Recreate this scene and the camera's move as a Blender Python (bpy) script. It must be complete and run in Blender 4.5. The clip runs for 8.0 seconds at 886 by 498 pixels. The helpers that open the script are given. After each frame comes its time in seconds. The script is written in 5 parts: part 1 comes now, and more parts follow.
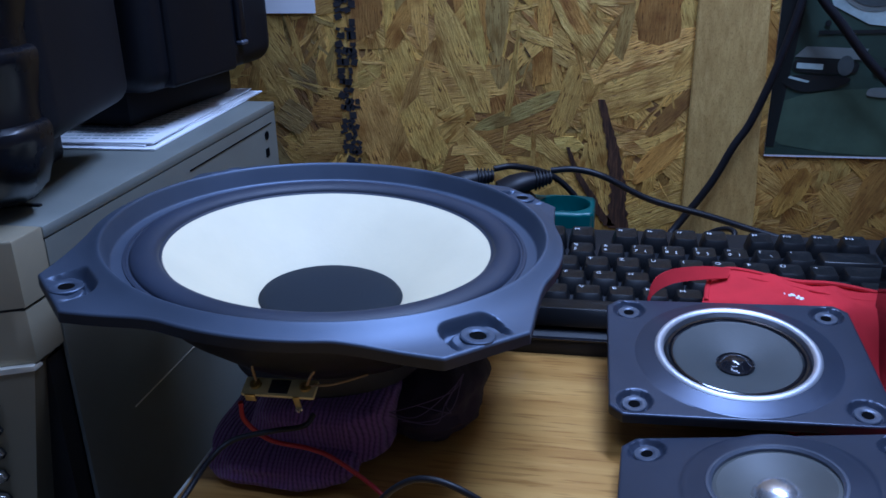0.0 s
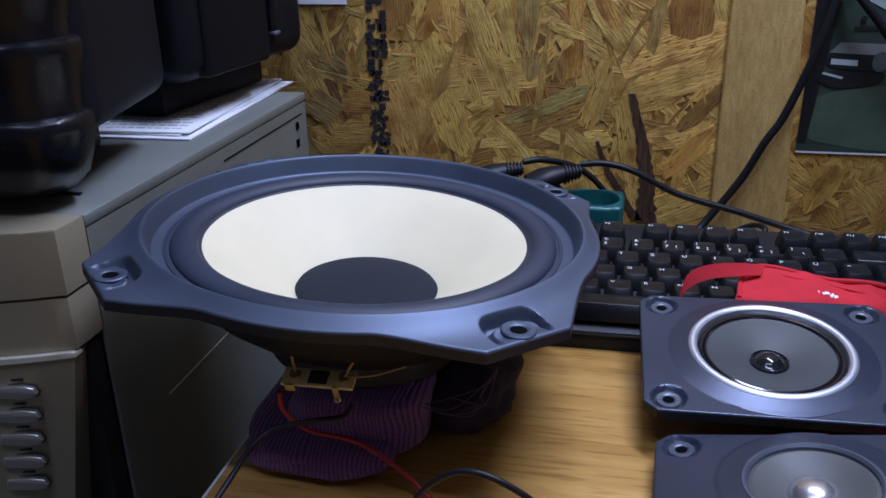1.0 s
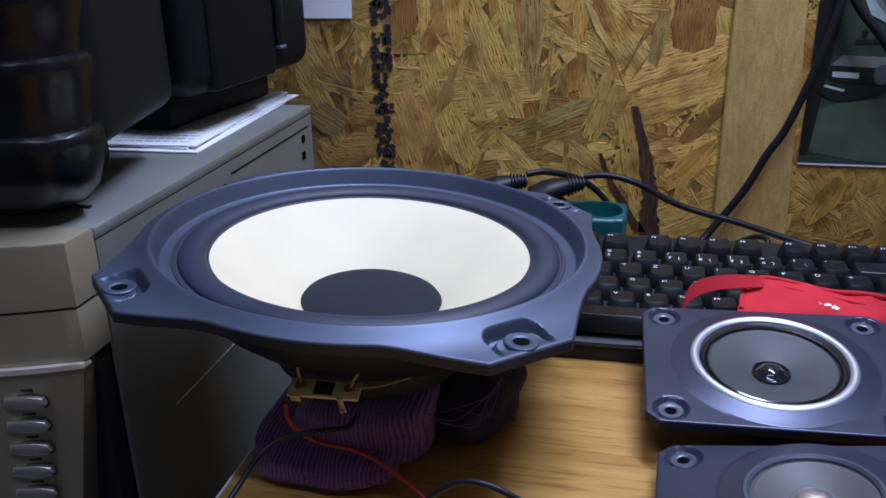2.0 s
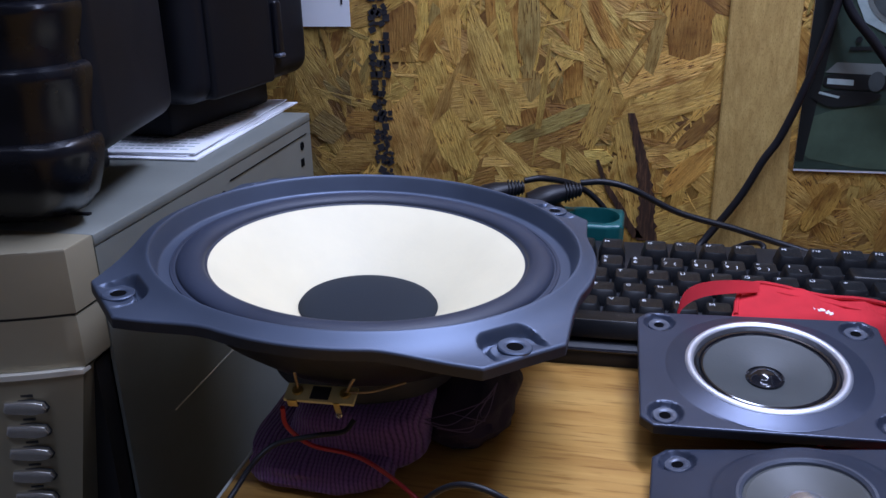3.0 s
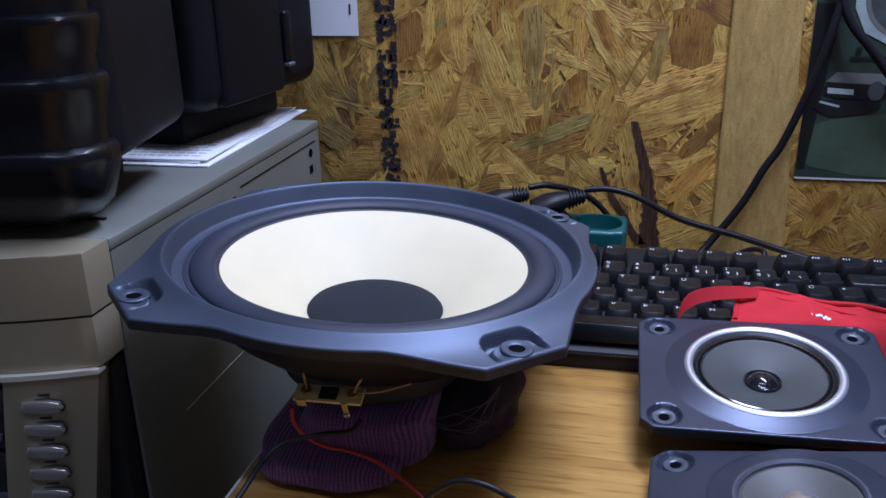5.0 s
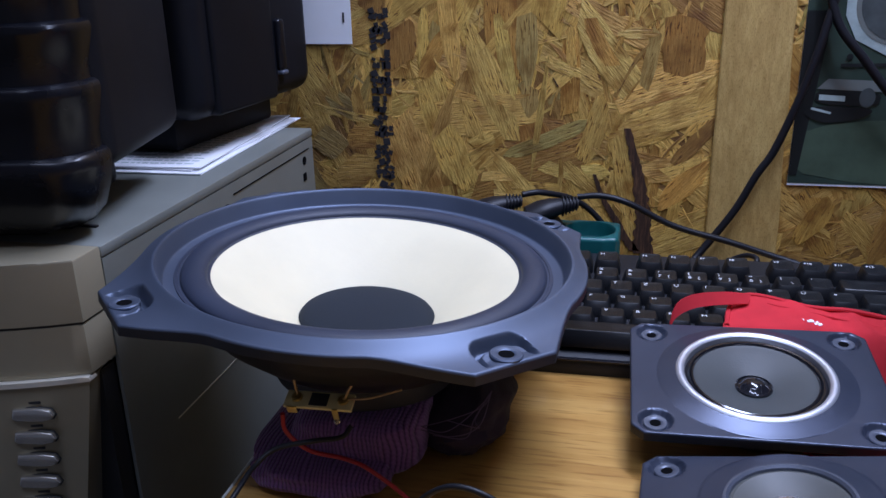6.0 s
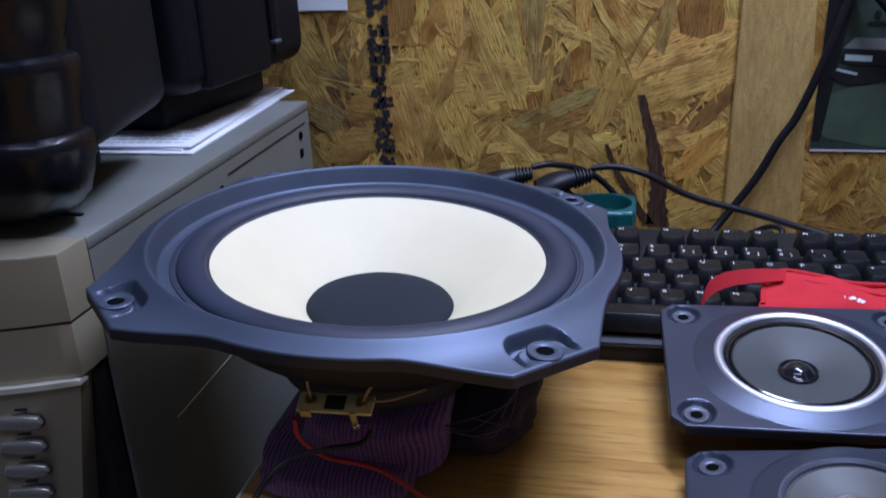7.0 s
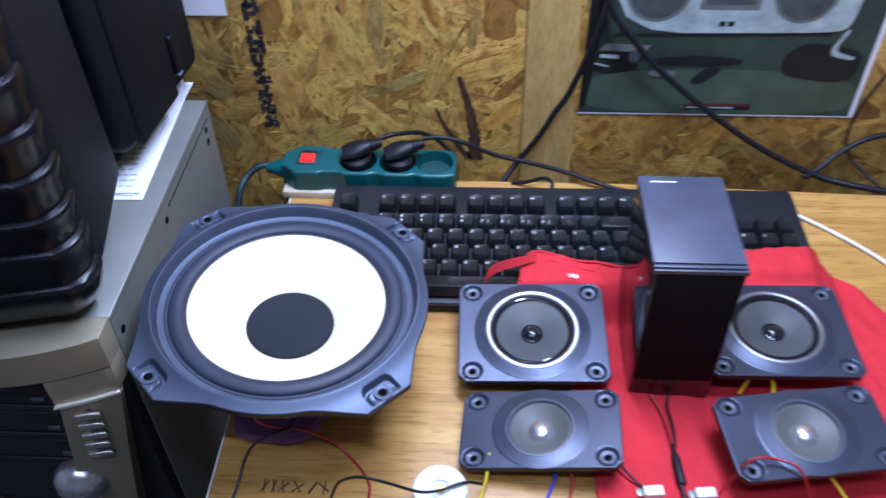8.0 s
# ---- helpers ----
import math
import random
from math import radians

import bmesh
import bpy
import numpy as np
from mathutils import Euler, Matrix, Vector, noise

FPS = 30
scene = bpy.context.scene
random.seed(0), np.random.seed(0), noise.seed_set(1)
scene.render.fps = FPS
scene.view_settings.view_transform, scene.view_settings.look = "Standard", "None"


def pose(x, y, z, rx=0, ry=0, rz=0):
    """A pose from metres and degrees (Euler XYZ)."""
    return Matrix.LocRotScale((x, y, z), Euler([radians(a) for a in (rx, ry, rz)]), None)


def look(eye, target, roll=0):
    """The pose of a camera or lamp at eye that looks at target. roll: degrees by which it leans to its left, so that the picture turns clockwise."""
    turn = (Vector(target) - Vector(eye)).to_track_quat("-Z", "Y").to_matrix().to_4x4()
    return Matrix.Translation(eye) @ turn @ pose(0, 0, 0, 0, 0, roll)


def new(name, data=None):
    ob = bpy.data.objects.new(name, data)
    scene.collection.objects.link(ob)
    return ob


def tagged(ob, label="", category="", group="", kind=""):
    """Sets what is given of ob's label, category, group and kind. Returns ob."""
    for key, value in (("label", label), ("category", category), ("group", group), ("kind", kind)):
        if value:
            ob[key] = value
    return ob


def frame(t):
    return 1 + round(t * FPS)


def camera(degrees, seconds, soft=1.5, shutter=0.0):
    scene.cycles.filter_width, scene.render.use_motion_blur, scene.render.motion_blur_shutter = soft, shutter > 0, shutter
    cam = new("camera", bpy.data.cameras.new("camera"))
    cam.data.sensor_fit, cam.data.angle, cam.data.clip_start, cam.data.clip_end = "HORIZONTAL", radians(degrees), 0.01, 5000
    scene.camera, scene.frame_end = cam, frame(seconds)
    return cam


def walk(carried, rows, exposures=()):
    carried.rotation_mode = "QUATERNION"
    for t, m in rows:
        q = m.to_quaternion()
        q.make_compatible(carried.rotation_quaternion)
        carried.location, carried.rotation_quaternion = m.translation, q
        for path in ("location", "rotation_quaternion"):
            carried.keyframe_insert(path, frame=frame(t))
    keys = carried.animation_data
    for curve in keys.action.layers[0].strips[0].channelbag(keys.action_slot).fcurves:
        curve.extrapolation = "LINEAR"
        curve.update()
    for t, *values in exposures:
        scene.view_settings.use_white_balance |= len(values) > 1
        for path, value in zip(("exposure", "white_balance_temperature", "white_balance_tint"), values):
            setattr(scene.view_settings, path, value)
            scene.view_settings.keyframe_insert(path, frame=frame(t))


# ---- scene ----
cam = camera(56.0, 8.0, shutter=0.3)
PATH = [
    (0, (0.0132, 0.0319, 0.2263), (-0.1671, 0.9457, -0.1376), -1.41),
    (0.5, (0.0042, 0.0301, 0.2269), (-0.1910, 0.9378, -0.1446), -1.11),
    (1, (0.0040, 0.0291, 0.2281), (-0.1937, 0.9353, -0.1457), -1.05),
    (1.5, (0.0046, 0.0274, 0.2295), (-0.1974, 0.9345, -0.1396), -1.10),
    (3, (0.0086, 0.0224, 0.2320), (-0.1978, 0.9341, -0.1233), -1.31),
    (3.5, (0.0112, 0.0221, 0.2310), (-0.1994, 0.9322, -0.1259), -1.36),
    (4, (0.0114, 0.0198, 0.2302), (-0.2039, 0.9291, -0.1258), -1.48),
    (4.5, (0.0103, 0.0133, 0.2354), (-0.2047, 0.9241, -0.1169), -1.25),
    (6, (0.0150, 0.0123, 0.2347), (-0.1977, 0.9288, -0.1043), -1.37),
    (6.5, (0.0130, 0.0126, 0.2281), (-0.1986, 0.9315, -0.1050), -1.63),
    (7, (-0.0063, 0.0421, 0.2294), (-0.2028, 0.9485, -0.1444), -2.34),
    (7.1, (-0.007, 0.045, 0.247), (-0.2005, 0.9400, -0.1555), -2.3),
    (7.2, (-0.008, 0.047, 0.265), (-0.1945, 0.9275, -0.1710), -2.4),
    (7.3, (-0.0066, 0.0442, 0.2861), (-0.1863, 0.9069, -0.1866), -2.50),
    (7.4, (-0.004, 0.039, 0.314), (-0.1760, 0.8780, -0.2025), -2.9),
    (7.5, (0.0000, 0.0290, 0.3473), (-0.1592, 0.8443, -0.2095), -2.80),
    (7.6, (0.0058, 0.0147, 0.3920), (-0.1351, 0.8053, -0.2039), -2.50),
    (7.7, (0.0154, -0.0019, 0.4348), (-0.1093, 0.7669, -0.1925), -2.52),
    (7.8, (0.0265, -0.0184, 0.4778), (-0.0797, 0.7317, -0.1735), -2.40),
    (7.9, (0.0329, -0.0318, 0.5190), (-0.0416, 0.7000, -0.1590), -1.75),
    (8, (0.0382, -0.0460, 0.5534), (-0.0076, 0.6743, -0.1389), -1.17),
]
EXPOSURES = [(0, -0.48, 5150, 4), (0.5, -0.62, 6050, 10), (1, -0.38, 6500, 10), (1.5, -0.25, 6500, 10), (3, -0.2, 6500, 10), (6.5, -0.2, 6500, 10), (7, -0.25, 6400, 10), (7.5, -0.82, 6300, 10), (7.7, -0.6, 6300, 10), (8, 0.3, 6200, 8)]
walk(cam, [(t, look(eye, target, roll)) for t, eye, target, roll in PATH], EXPOSURES)

# ---- light: one cool ceiling tube fixture over the bench, dim grey room ----
world = bpy.data.worlds.new("room_air")
scene.world = world
world.use_nodes = True
world.node_tree.nodes["Background"].inputs[0].default_value = (0.75, 0.85, 1.0, 1)
world.node_tree.nodes["Background"].inputs[1].default_value = 0.03


def area(name, m, sx, sy, watts, colour):
    lamp = bpy.data.lights.new(name, "AREA")
    lamp.shape, lamp.size, lamp.size_y, lamp.energy, lamp.color = "RECTANGLE", sx, sy, watts, colour
    ob = new(name, lamp)
    ob.matrix_world = m
    return ob


TUBE = (0.595, 0.70, 1.07)
area("tube_light", look((0.13, 0.50, 0.86), (0.06, 0.44, 0.0)), 0.60, 0.08, 14.6, TUBE)
# the same bare tube also shines up at the ceiling
area("tube_light_upward", look((0.13, 0.50, 0.88), (0.13, 0.501, 1.6)), 0.60, 0.08, 5.5, TUBE)
# a second tube on the ceiling of the room, in front of the bench
area("ceiling_tube", look((-0.10, -0.30, 1.52), (-0.05, 0.35, 0.0)), 1.0, 0.06, 9.0, TUBE)

# ---- materials ----


def shader(name, base, rough=0.5, metal=0.0, spec=0.5, coat=0.0):
    m = bpy.data.materials.new(name)
    m.use_nodes = True
    b = m.node_tree.nodes["Principled BSDF"]
    b.inputs["Base Color"].default_value = (*base, 1)
    b.inputs["Roughness"].default_value = rough
    b.inputs["Metallic"].default_value = metal
    b.inputs["Specular IOR Level"].default_value = spec
    b.inputs["Coat Weight"].default_value = coat
    b.inputs["Coat Roughness"].default_value = 0.12
    return m


def node(m, kind, **values):
    n = m.node_tree.nodes.new(kind)
    for key, value in values.items():
        n.inputs[key].default_value = value
    return n


def wire(m, a, out, b, into):
    m.node_tree.links.new(a.outputs[out], b.inputs[into])


def ramp(m, stops):
    n = m.node_tree.nodes.new("ShaderNodeValToRGB")
    e = n.color_ramp.elements
    while len(e) < len(stops):
        e.new(0.5)
    for i, (p, c) in enumerate(stops):
        e[i].position, e[i].color = p, (*c, 1)
    return n


def mapped(m, scale, source="Object"):
    tc = m.node_tree.nodes.new("ShaderNodeTexCoord")
    mp = node(m, "ShaderNodeMapping", Scale=scale)
    wire(m, tc, source, mp, "Vector")
    return mp


def worn(name, base, rough=0.5, metal=0.0, grain=900.0, vary=0.25, bump=0.15, spec=0.5, coat=0.0, stain=14.0, depth=0.0004):
    """A painted, moulded or metal surface with fine grain, uneven gloss and faint stains."""
    m = shader(name, base, rough, metal, spec, coat)
    b = m.node_tree.nodes["Principled BSDF"]
    mp = mapped(m, (1, 1, 1))
    fine = node(m, "ShaderNodeTexNoise", Scale=grain, Detail=3.0)
    wide = node(m, "ShaderNodeTexNoise", Scale=stain, Detail=5.0, Roughness=0.6)
    wire(m, mp, 0, fine, "Vector")
    wire(m, mp, 0, wide, "Vector")
    lo = tuple(c * (1 - vary) for c in base)
    hi = tuple(min(1, c * (1 + vary)) for c in base)
    r = ramp(m, [(0.3, lo), (0.7, hi)])
    wire(m, wide, "Fac", r, "Fac")
    wire(m, r, "Color", b, "Base Color")
    rr = node(m, "ShaderNodeMapRange")
    rr.inputs["To Min"].default_value, rr.inputs["To Max"].default_value = rough * 0.8, min(1, rough * 1.25)
    wire(m, wide, "Fac", rr, "Value")
    wire(m, rr, "Result", b, "Roughness")
    bp = node(m, "ShaderNodeBump", Strength=bump, Distance=depth)
    wire(m, fine, "Fac", bp, "Height")
    wire(m, bp, "Normal", b, "Normal")
    return m


def timber(name, dark, mid, light, stretch, scale, rough=0.5, bump=0.3, source="Object", ring=0.0, coat=0.0):
    """Wood with grain drawn out along one axis by the stretch vector."""
    m = shader(name, mid, rough, coat=coat)
    b = m.node_tree.nodes["Principled BSDF"]
    mp = mapped(m, stretch, source)
    warp = node(m, "ShaderNodeTexNoise", Scale=scale * 0.25, Detail=2.0)
    grain = node(m, "ShaderNodeTexNoise", Scale=scale, Detail=8.0, Roughness=0.62, Distortion=0.5)
    pores = node(m, "ShaderNodeTexNoise", Scale=scale * 5, Detail=3.0)
    for n in (warp, grain, pores):
        wire(m, mp, 0, n, "Vector")
    r = ramp(m, [(0.28, dark), (0.5, mid), (0.72, light)])
    wire(m, grain, "Fac", r, "Fac")
    tone = ramp(m, [(0.3, (0.80, 0.76, 0.70)), (0.7, (1, 1, 1))])
    wire(m, warp, "Fac", tone, "Fac")
    mix = m.node_tree.nodes.new("ShaderNodeMixRGB")
    mix.blend_type = "MULTIPLY"
    mix.inputs[0].default_value = 1
    wire(m, r, "Color", mix, 1)
    wire(m, tone, "Color", mix, 2)
    fl = ramp(m, [(0.36, (0.55, 0.45, 0.35)), (0.46, (1, 1, 1))])
    wire(m, pores, "Fac", fl, "Fac")
    mix2 = m.node_tree.nodes.new("ShaderNodeMixRGB")
    mix2.blend_type = "MULTIPLY"
    mix2.inputs[0].default_value = 0.6
    wire(m, mix, 0, mix2, 1)
    wire(m, fl, "Color", mix2, 2)
    wire(m, mix2, 0, b, "Base Color")
    bp = node(m, "ShaderNodeBump", Strength=bump, Distance=0.0006)
    wire(m, grain, "Fac", bp, "Height")
    wire(m, bp, "Normal", b, "Normal")
    return m


def strand_wood():
    """Pressed wood strands: soft grain and dark flecks along each strand, tinted strand by strand."""
    m = timber("osb_strands", (0.46, 0.268, 0.062), (0.66, 0.430, 0.112), (0.80, 0.565, 0.178), (1.0, 13.0, 1.0), 62.0, 0.60, 1.8, "UV")
    nt = m.node_tree
    b = nt.nodes["Principled BSDF"]
    tint = nt.nodes.new("ShaderNodeAttribute")
    tint.attribute_name = "strand_tint"
    mp = mapped(m, (1.0, 7.0, 1.0), "UV")
    fleck = node(m, "ShaderNodeTexNoise", Scale=120.0, Detail=3.0)
    wire(m, mp, 0, fleck, "Vector")
    fr = ramp(m, [(0.29, (0.18, 0.11, 0.055)), (0.335, (0.55, 0.44, 0.32)), (0.38, (1, 1, 1))])
    patch = node(m, "ShaderNodeTexNoise", Scale=38.0, Detail=3.0)
    mp2 = mapped(m, (1.0, 1.0, 1.0), "UV")
    wire(m, mp2, 0, patch, "Vector")
    sparse = node(m, "ShaderNodeMath")
    sparse.operation = "MULTIPLY_ADD"
    sparse.inputs[1].default_value = -0.55
    sparse.inputs[2].default_value = 0.275
    wire(m, patch, "Fac", sparse, 0)
    some = nt.nodes.new("ShaderNodeMath")
    wire(m, fleck, "Fac", some, 0)
    wire(m, sparse, 0, some, 1)
    wire(m, some, 0, fr, "Fac")
    pr = ramp(m, [(0.34, (0.55, 0.44, 0.30)), (0.5, (1, 1, 1)), (0.68, (1.16, 1.12, 1.05))])
    wire(m, patch, "Fac", pr, "Fac")
    last = b.inputs["Base Color"].links[0].from_node
    for source, out in ((tint, "Color"), (fr, "Color"), (pr, "Color")):
        mix = nt.nodes.new("ShaderNodeMixRGB")
        mix.blend_type = "MULTIPLY"
        mix.inputs[0].default_value = 1
        wire(m, last, 0, mix, 1)
        wire(m, source, out, mix, 2)
        last = mix
    wire(m, last, 0, b, "Base Color")
    return m


def knit(name, base, column, stitch):
    """Knitted wool: columns of V-shaped stitches with a little fuzz, in metres of the UV map."""
    m = shader(name, base, 0.95, spec=0.1)
    nt = m.node_tree
    b = nt.nodes["Principled BSDF"]
    b.inputs["Sheen Weight"].default_value = 0.2
    mp = mapped(m, (1, 1, 1), "UV")
    wob = node(m, "ShaderNodeTexNoise", Scale=55.0, Detail=2.0)
    fuzz = node(m, "ShaderNodeTexNoise", Scale=1500.0, Detail=3.0)
    wire(m, mp, 0, wob, "Vector")
    wire(m, mp, 0, fuzz, "Vector")
    sep = nt.nodes.new("ShaderNodeSeparateXYZ")
    wire(m, mp, 0, sep, 0)

    def calc(op, a, c=None, d=None):
        n = nt.nodes.new("ShaderNodeMath")
        n.operation = op
        for i, v in enumerate((a, c, d)):
            if v is None:
                continue
            if isinstance(v, (int, float)):
                n.inputs[i].default_value = v
            else:
                nt.links.new(v, n.inputs[i])
        return n.outputs[0]

    u = calc("MULTIPLY_ADD", wob.outputs["Fac"], 4.0, calc("MULTIPLY", sep.outputs[0], 1.0 / column))
    tri = calc("MULTIPLY", calc("ABSOLUTE", calc("SUBTRACT", calc("FRACT", u), 0.5)), 2.0)
    v = calc("MULTIPLY_ADD", tri, 0.55, calc("MULTIPLY", sep.outputs[1], 1.0 / stitch))
    wave = calc("SINE", calc("MULTIPLY", v, 2 * math.pi))
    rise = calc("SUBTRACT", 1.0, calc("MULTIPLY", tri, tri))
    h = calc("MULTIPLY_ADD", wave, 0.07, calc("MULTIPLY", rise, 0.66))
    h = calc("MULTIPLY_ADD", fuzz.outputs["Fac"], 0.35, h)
    # colour follows stitch height: hollows darkened as shade, crests lightened
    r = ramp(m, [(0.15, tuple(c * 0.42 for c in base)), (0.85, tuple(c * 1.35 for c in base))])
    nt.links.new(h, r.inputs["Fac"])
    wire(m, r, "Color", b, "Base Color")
    bp = node(m, "ShaderNodeBump", Strength=1.0, Distance=0.0007)
    nt.links.new(h, bp.inputs["Height"])
    wire(m, bp, "Normal", b, "Normal")
    return m


OSB = strand_wood()
OSB_BASE = timber("osb_core", (0.16, 0.08, 0.025), (0.30, 0.17, 0.055), (0.42, 0.26, 0.10), (6, 1, 30), 12.0, 0.7, 0.6)
PINE = timber("pine_batten", (0.48, 0.310, 0.092), (0.57, 0.380, 0.122), (0.65, 0.445, 0.158), (4, 4, 1), 90.0, 0.7, 0.8)
DESK = timber("varnished_pine", (0.40, 0.195, 0.046), (0.54, 0.295, 0.078), (0.66, 0.395, 0.120), (1, 11, 1), 7.0, 0.38, 0.12, coat=0.25)
OFFCUT = timber("bare_wood", (0.55, 0.47, 0.34), (0.66, 0.58, 0.44), (0.74, 0.67, 0.54), (1, 9, 1), 20.0, 0.7, 0.2)
INK = worn("black_ink", (0.018, 0.016, 0.018), 0.75, vary=0.5)
PENCIL = worn("soft_pencil", (0.075, 0.040, 0.020), 0.6, vary=0.4)
BARK = timber("dark_bark", (0.018, 0.008, 0.005), (0.060, 0.026, 0.012), (0.16, 0.075, 0.032), (9, 9, 1), 60.0, 0.8, 0.8)
FRAME_PAINT = worn("blue_grey_paint", (0.082, 0.102, 0.146), 0.48, 0.60, grain=1500, vary=0.12, bump=0.08)
# dark paint of the baskets, also used as painted shade on flange edges
FRAME_DARK = worn("dark_basket_rim_shade", (0.015, 0.014, 0.016), 0.45, 0.2, vary=0.3)
RUBBER = worn("soft_rubber", (0.020, 0.026, 0.046), 0.55, vary=0.2, bump=0.1)
CONE = worn("cream_paper_cone", (0.75, 0.668, 0.458), 0.62, grain=500, vary=0.035, bump=0.12, stain=30)
CAP = worn("dark_felt_cap", (0.017, 0.021, 0.027), 0.8, vary=0.2, bump=0.4, spec=0.2)
PLATE = worn("dark_plate_plastic", (0.050, 0.060, 0.090), 0.33, 0.50, grain=1800, vary=0.14, bump=0.1)
CHROME = worn("polished_ring", (0.66, 0.68, 0.74), 0.42, 0.85, vary=0.05, bump=0.02)
DULL = worn("dull_ring", (0.30, 0.31, 0.34), 0.36, 0.85, vary=0.08, bump=0.02)
GREY_CONE = worn("grey_paper_cone", (0.046, 0.052, 0.053), 0.55, grain=700, vary=0.18, bump=0.2)
GLOSS_BLACK = worn("gloss_black", (0.010, 0.010, 0.013), 0.10, vary=0.2, bump=0.01, spec=0.6)
FILM = worn("grey_film", (0.080, 0.083, 0.078), 0.52, 0.0, vary=0.15, bump=0.05)
DOME = worn("silver_dome", (0.60, 0.59, 0.60), 0.26, 0.85, vary=0.06, bump=0.01)
BOSS = worn("worn_boss", (0.10, 0.112, 0.145), 0.38, 0.4, vary=0.2)
# near-black for the shade inside holes and gaps
HOLE = shader("gap_shade", (0.003, 0.003, 0.0035), 0.9, spec=0.05)
KEY = worn("black_key_plastic", (0.007, 0.0075, 0.009), 0.36, grain=2500, vary=0.25, bump=0.2, spec=0.45)
KB_BODY = worn("charcoal_plastic", (0.014, 0.015, 0.018), 0.45, grain=2200, vary=0.2, bump=0.2, spec=0.32)
LEGEND = shader("white_legend", (0.75, 0.76, 0.78), 0.6)
RED = worn("red_cotton", (0.56, 0.030, 0.040), 0.85, grain=2600, vary=0.10, bump=0.5, spec=0.15, stain=40)
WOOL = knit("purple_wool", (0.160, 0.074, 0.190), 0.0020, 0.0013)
THREAD = worn("purple_thread", (0.10, 0.065, 0.115), 0.8, vary=0.2)
DARK_CLOTH = worn("dark_purple_mesh", (0.022, 0.013, 0.026), 0.85, grain=900, vary=0.4, bump=0.8)
TEAL = worn("teal_plastic", (0.005, 0.088, 0.088), 0.35, vary=0.15, bump=0.04)
TEAL_DARK = worn("teal_socket", (0.006, 0.055, 0.055), 0.5, vary=0.15)
CORD = worn("dark_green_cord", (0.006, 0.026, 0.026), 0.5, vary=0.15)
CABLE = worn("black_cable", (0.009, 0.009, 0.012), 0.45, vary=0.2, bump=0.04, spec=0.28)
RED_WIRE = worn("red_wire", (0.35, 0.012, 0.018), 0.4, vary=0.1)
WHITE_WIRE = worn("white_cable", (0.75, 0.74, 0.70), 0.5, vary=0.06)
YELLOW_WIRE = worn("yellow_wire", (0.70, 0.52, 0.02), 0.45, vary=0.1)
BLUE_WIRE = worn("blue_wire", (0.02, 0.03, 0.40), 0.45, vary=0.1)
BRASS = worn("brass", (0.62, 0.46, 0.17), 0.35, 1.0, vary=0.25)
BOARD = worn("pale_fibre_board", (0.66, 0.55, 0.25), 0.6, vary=0.2)
TINSEL = worn("copper_braid", (0.40, 0.27, 0.13), 0.5, 0.6, vary=0.2)
MAGNET = worn("dark_ferrite", (0.020, 0.018, 0.018), 0.6, vary=0.3)
STEEL = worn("grey_case_steel", (0.25, 0.265, 0.240), 0.42, 0.45, grain=1600, vary=0.10, bump=0.12)
SILVER = worn("silver_bezel_plastic", (0.31, 0.272, 0.185), 0.42, 0.35, grain=2200, vary=0.08, bump=0.08)
SILVER_EDGE = worn("bright_bezel_edge", (0.78, 0.74, 0.62), 0.36, 0.5, vary=0.06)
BUTTON = worn("silver_button", (0.62, 0.60, 0.55), 0.24, 0.9, vary=0.06)
BAY = worn("black_drive_plastic", (0.012, 0.012, 0.014), 0.5, vary=0.2)
CASE_SIDE = worn("black_matt_plastic", (0.0058, 0.0064, 0.0095), 0.5, grain=1400, vary=0.2, bump=0.2, spec=0.17)
CASE = worn("black_moulded_plastic", (0.0045, 0.0047, 0.0070), 0.27, grain=1400, vary=0.25, bump=0.05, spec=0.28)
PAPER = worn("white_paper", (0.78, 0.79, 0.82), 0.8, grain=600, vary=0.03, bump=0.05)
PLASTER = worn("grey_wall_paint", (0.50, 0.51, 0.53), 0.9, vary=0.12)
FLOOR = worn("dark_floor", (0.14, 0.13, 0.12), 0.8, vary=0.2)
WHITE_PLASTIC = worn("white_plastic", (0.70, 0.73, 0.70), 0.45, vary=0.05)
MATT_BLACK = worn("matt_black_grille", (0.006, 0.006, 0.007), 0.75, grain=1200, vary=0.3, bump=0.5, spec=0.12)
SATIN_TOP = worn("satin_grey_lid", (0.046, 0.055, 0.086), 0.42, vary=0.30, bump=0.1)
P_GREEN = worn("print_dark_green", (0.032, 0.054, 0.040), 0.55, spec=0.3, vary=0.35, bump=0.02, stain=22)
P_GREEN2 = worn("print_mid_green", (0.060, 0.092, 0.060), 0.55, spec=0.3, vary=0.3, bump=0.02, stain=22)
P_BLACK = worn("print_black", (0.010, 0.012, 0.012), 0.55, spec=0.3, vary=0.4, bump=0.02)
P_SILVER = worn("print_silver", (0.34, 0.42, 0.41), 0.55, spec=0.3, vary=0.35, bump=0.02, stain=40)
P_PALE = worn("print_pale", (0.149, 0.167, 0.155), 0.55, spec=0.3, vary=0.25, bump=0.02)
P_MESH = worn("print_speaker_grey", (0.062, 0.074, 0.074), 0.55, spec=0.3, vary=0.3, bump=0.02, stain=60)
P_RED = worn("print_red", (0.155, 0.019, 0.019), 0.55, spec=0.3, vary=0.2)
GLOW_RED = shader("lit_red_rocker", (0.6, 0.02, 0.02), 0.25)
GLOW_RED.node_tree.nodes["Principled BSDF"].inputs["Emission Color"].default_value = (1, 0.02, 0.015, 1)
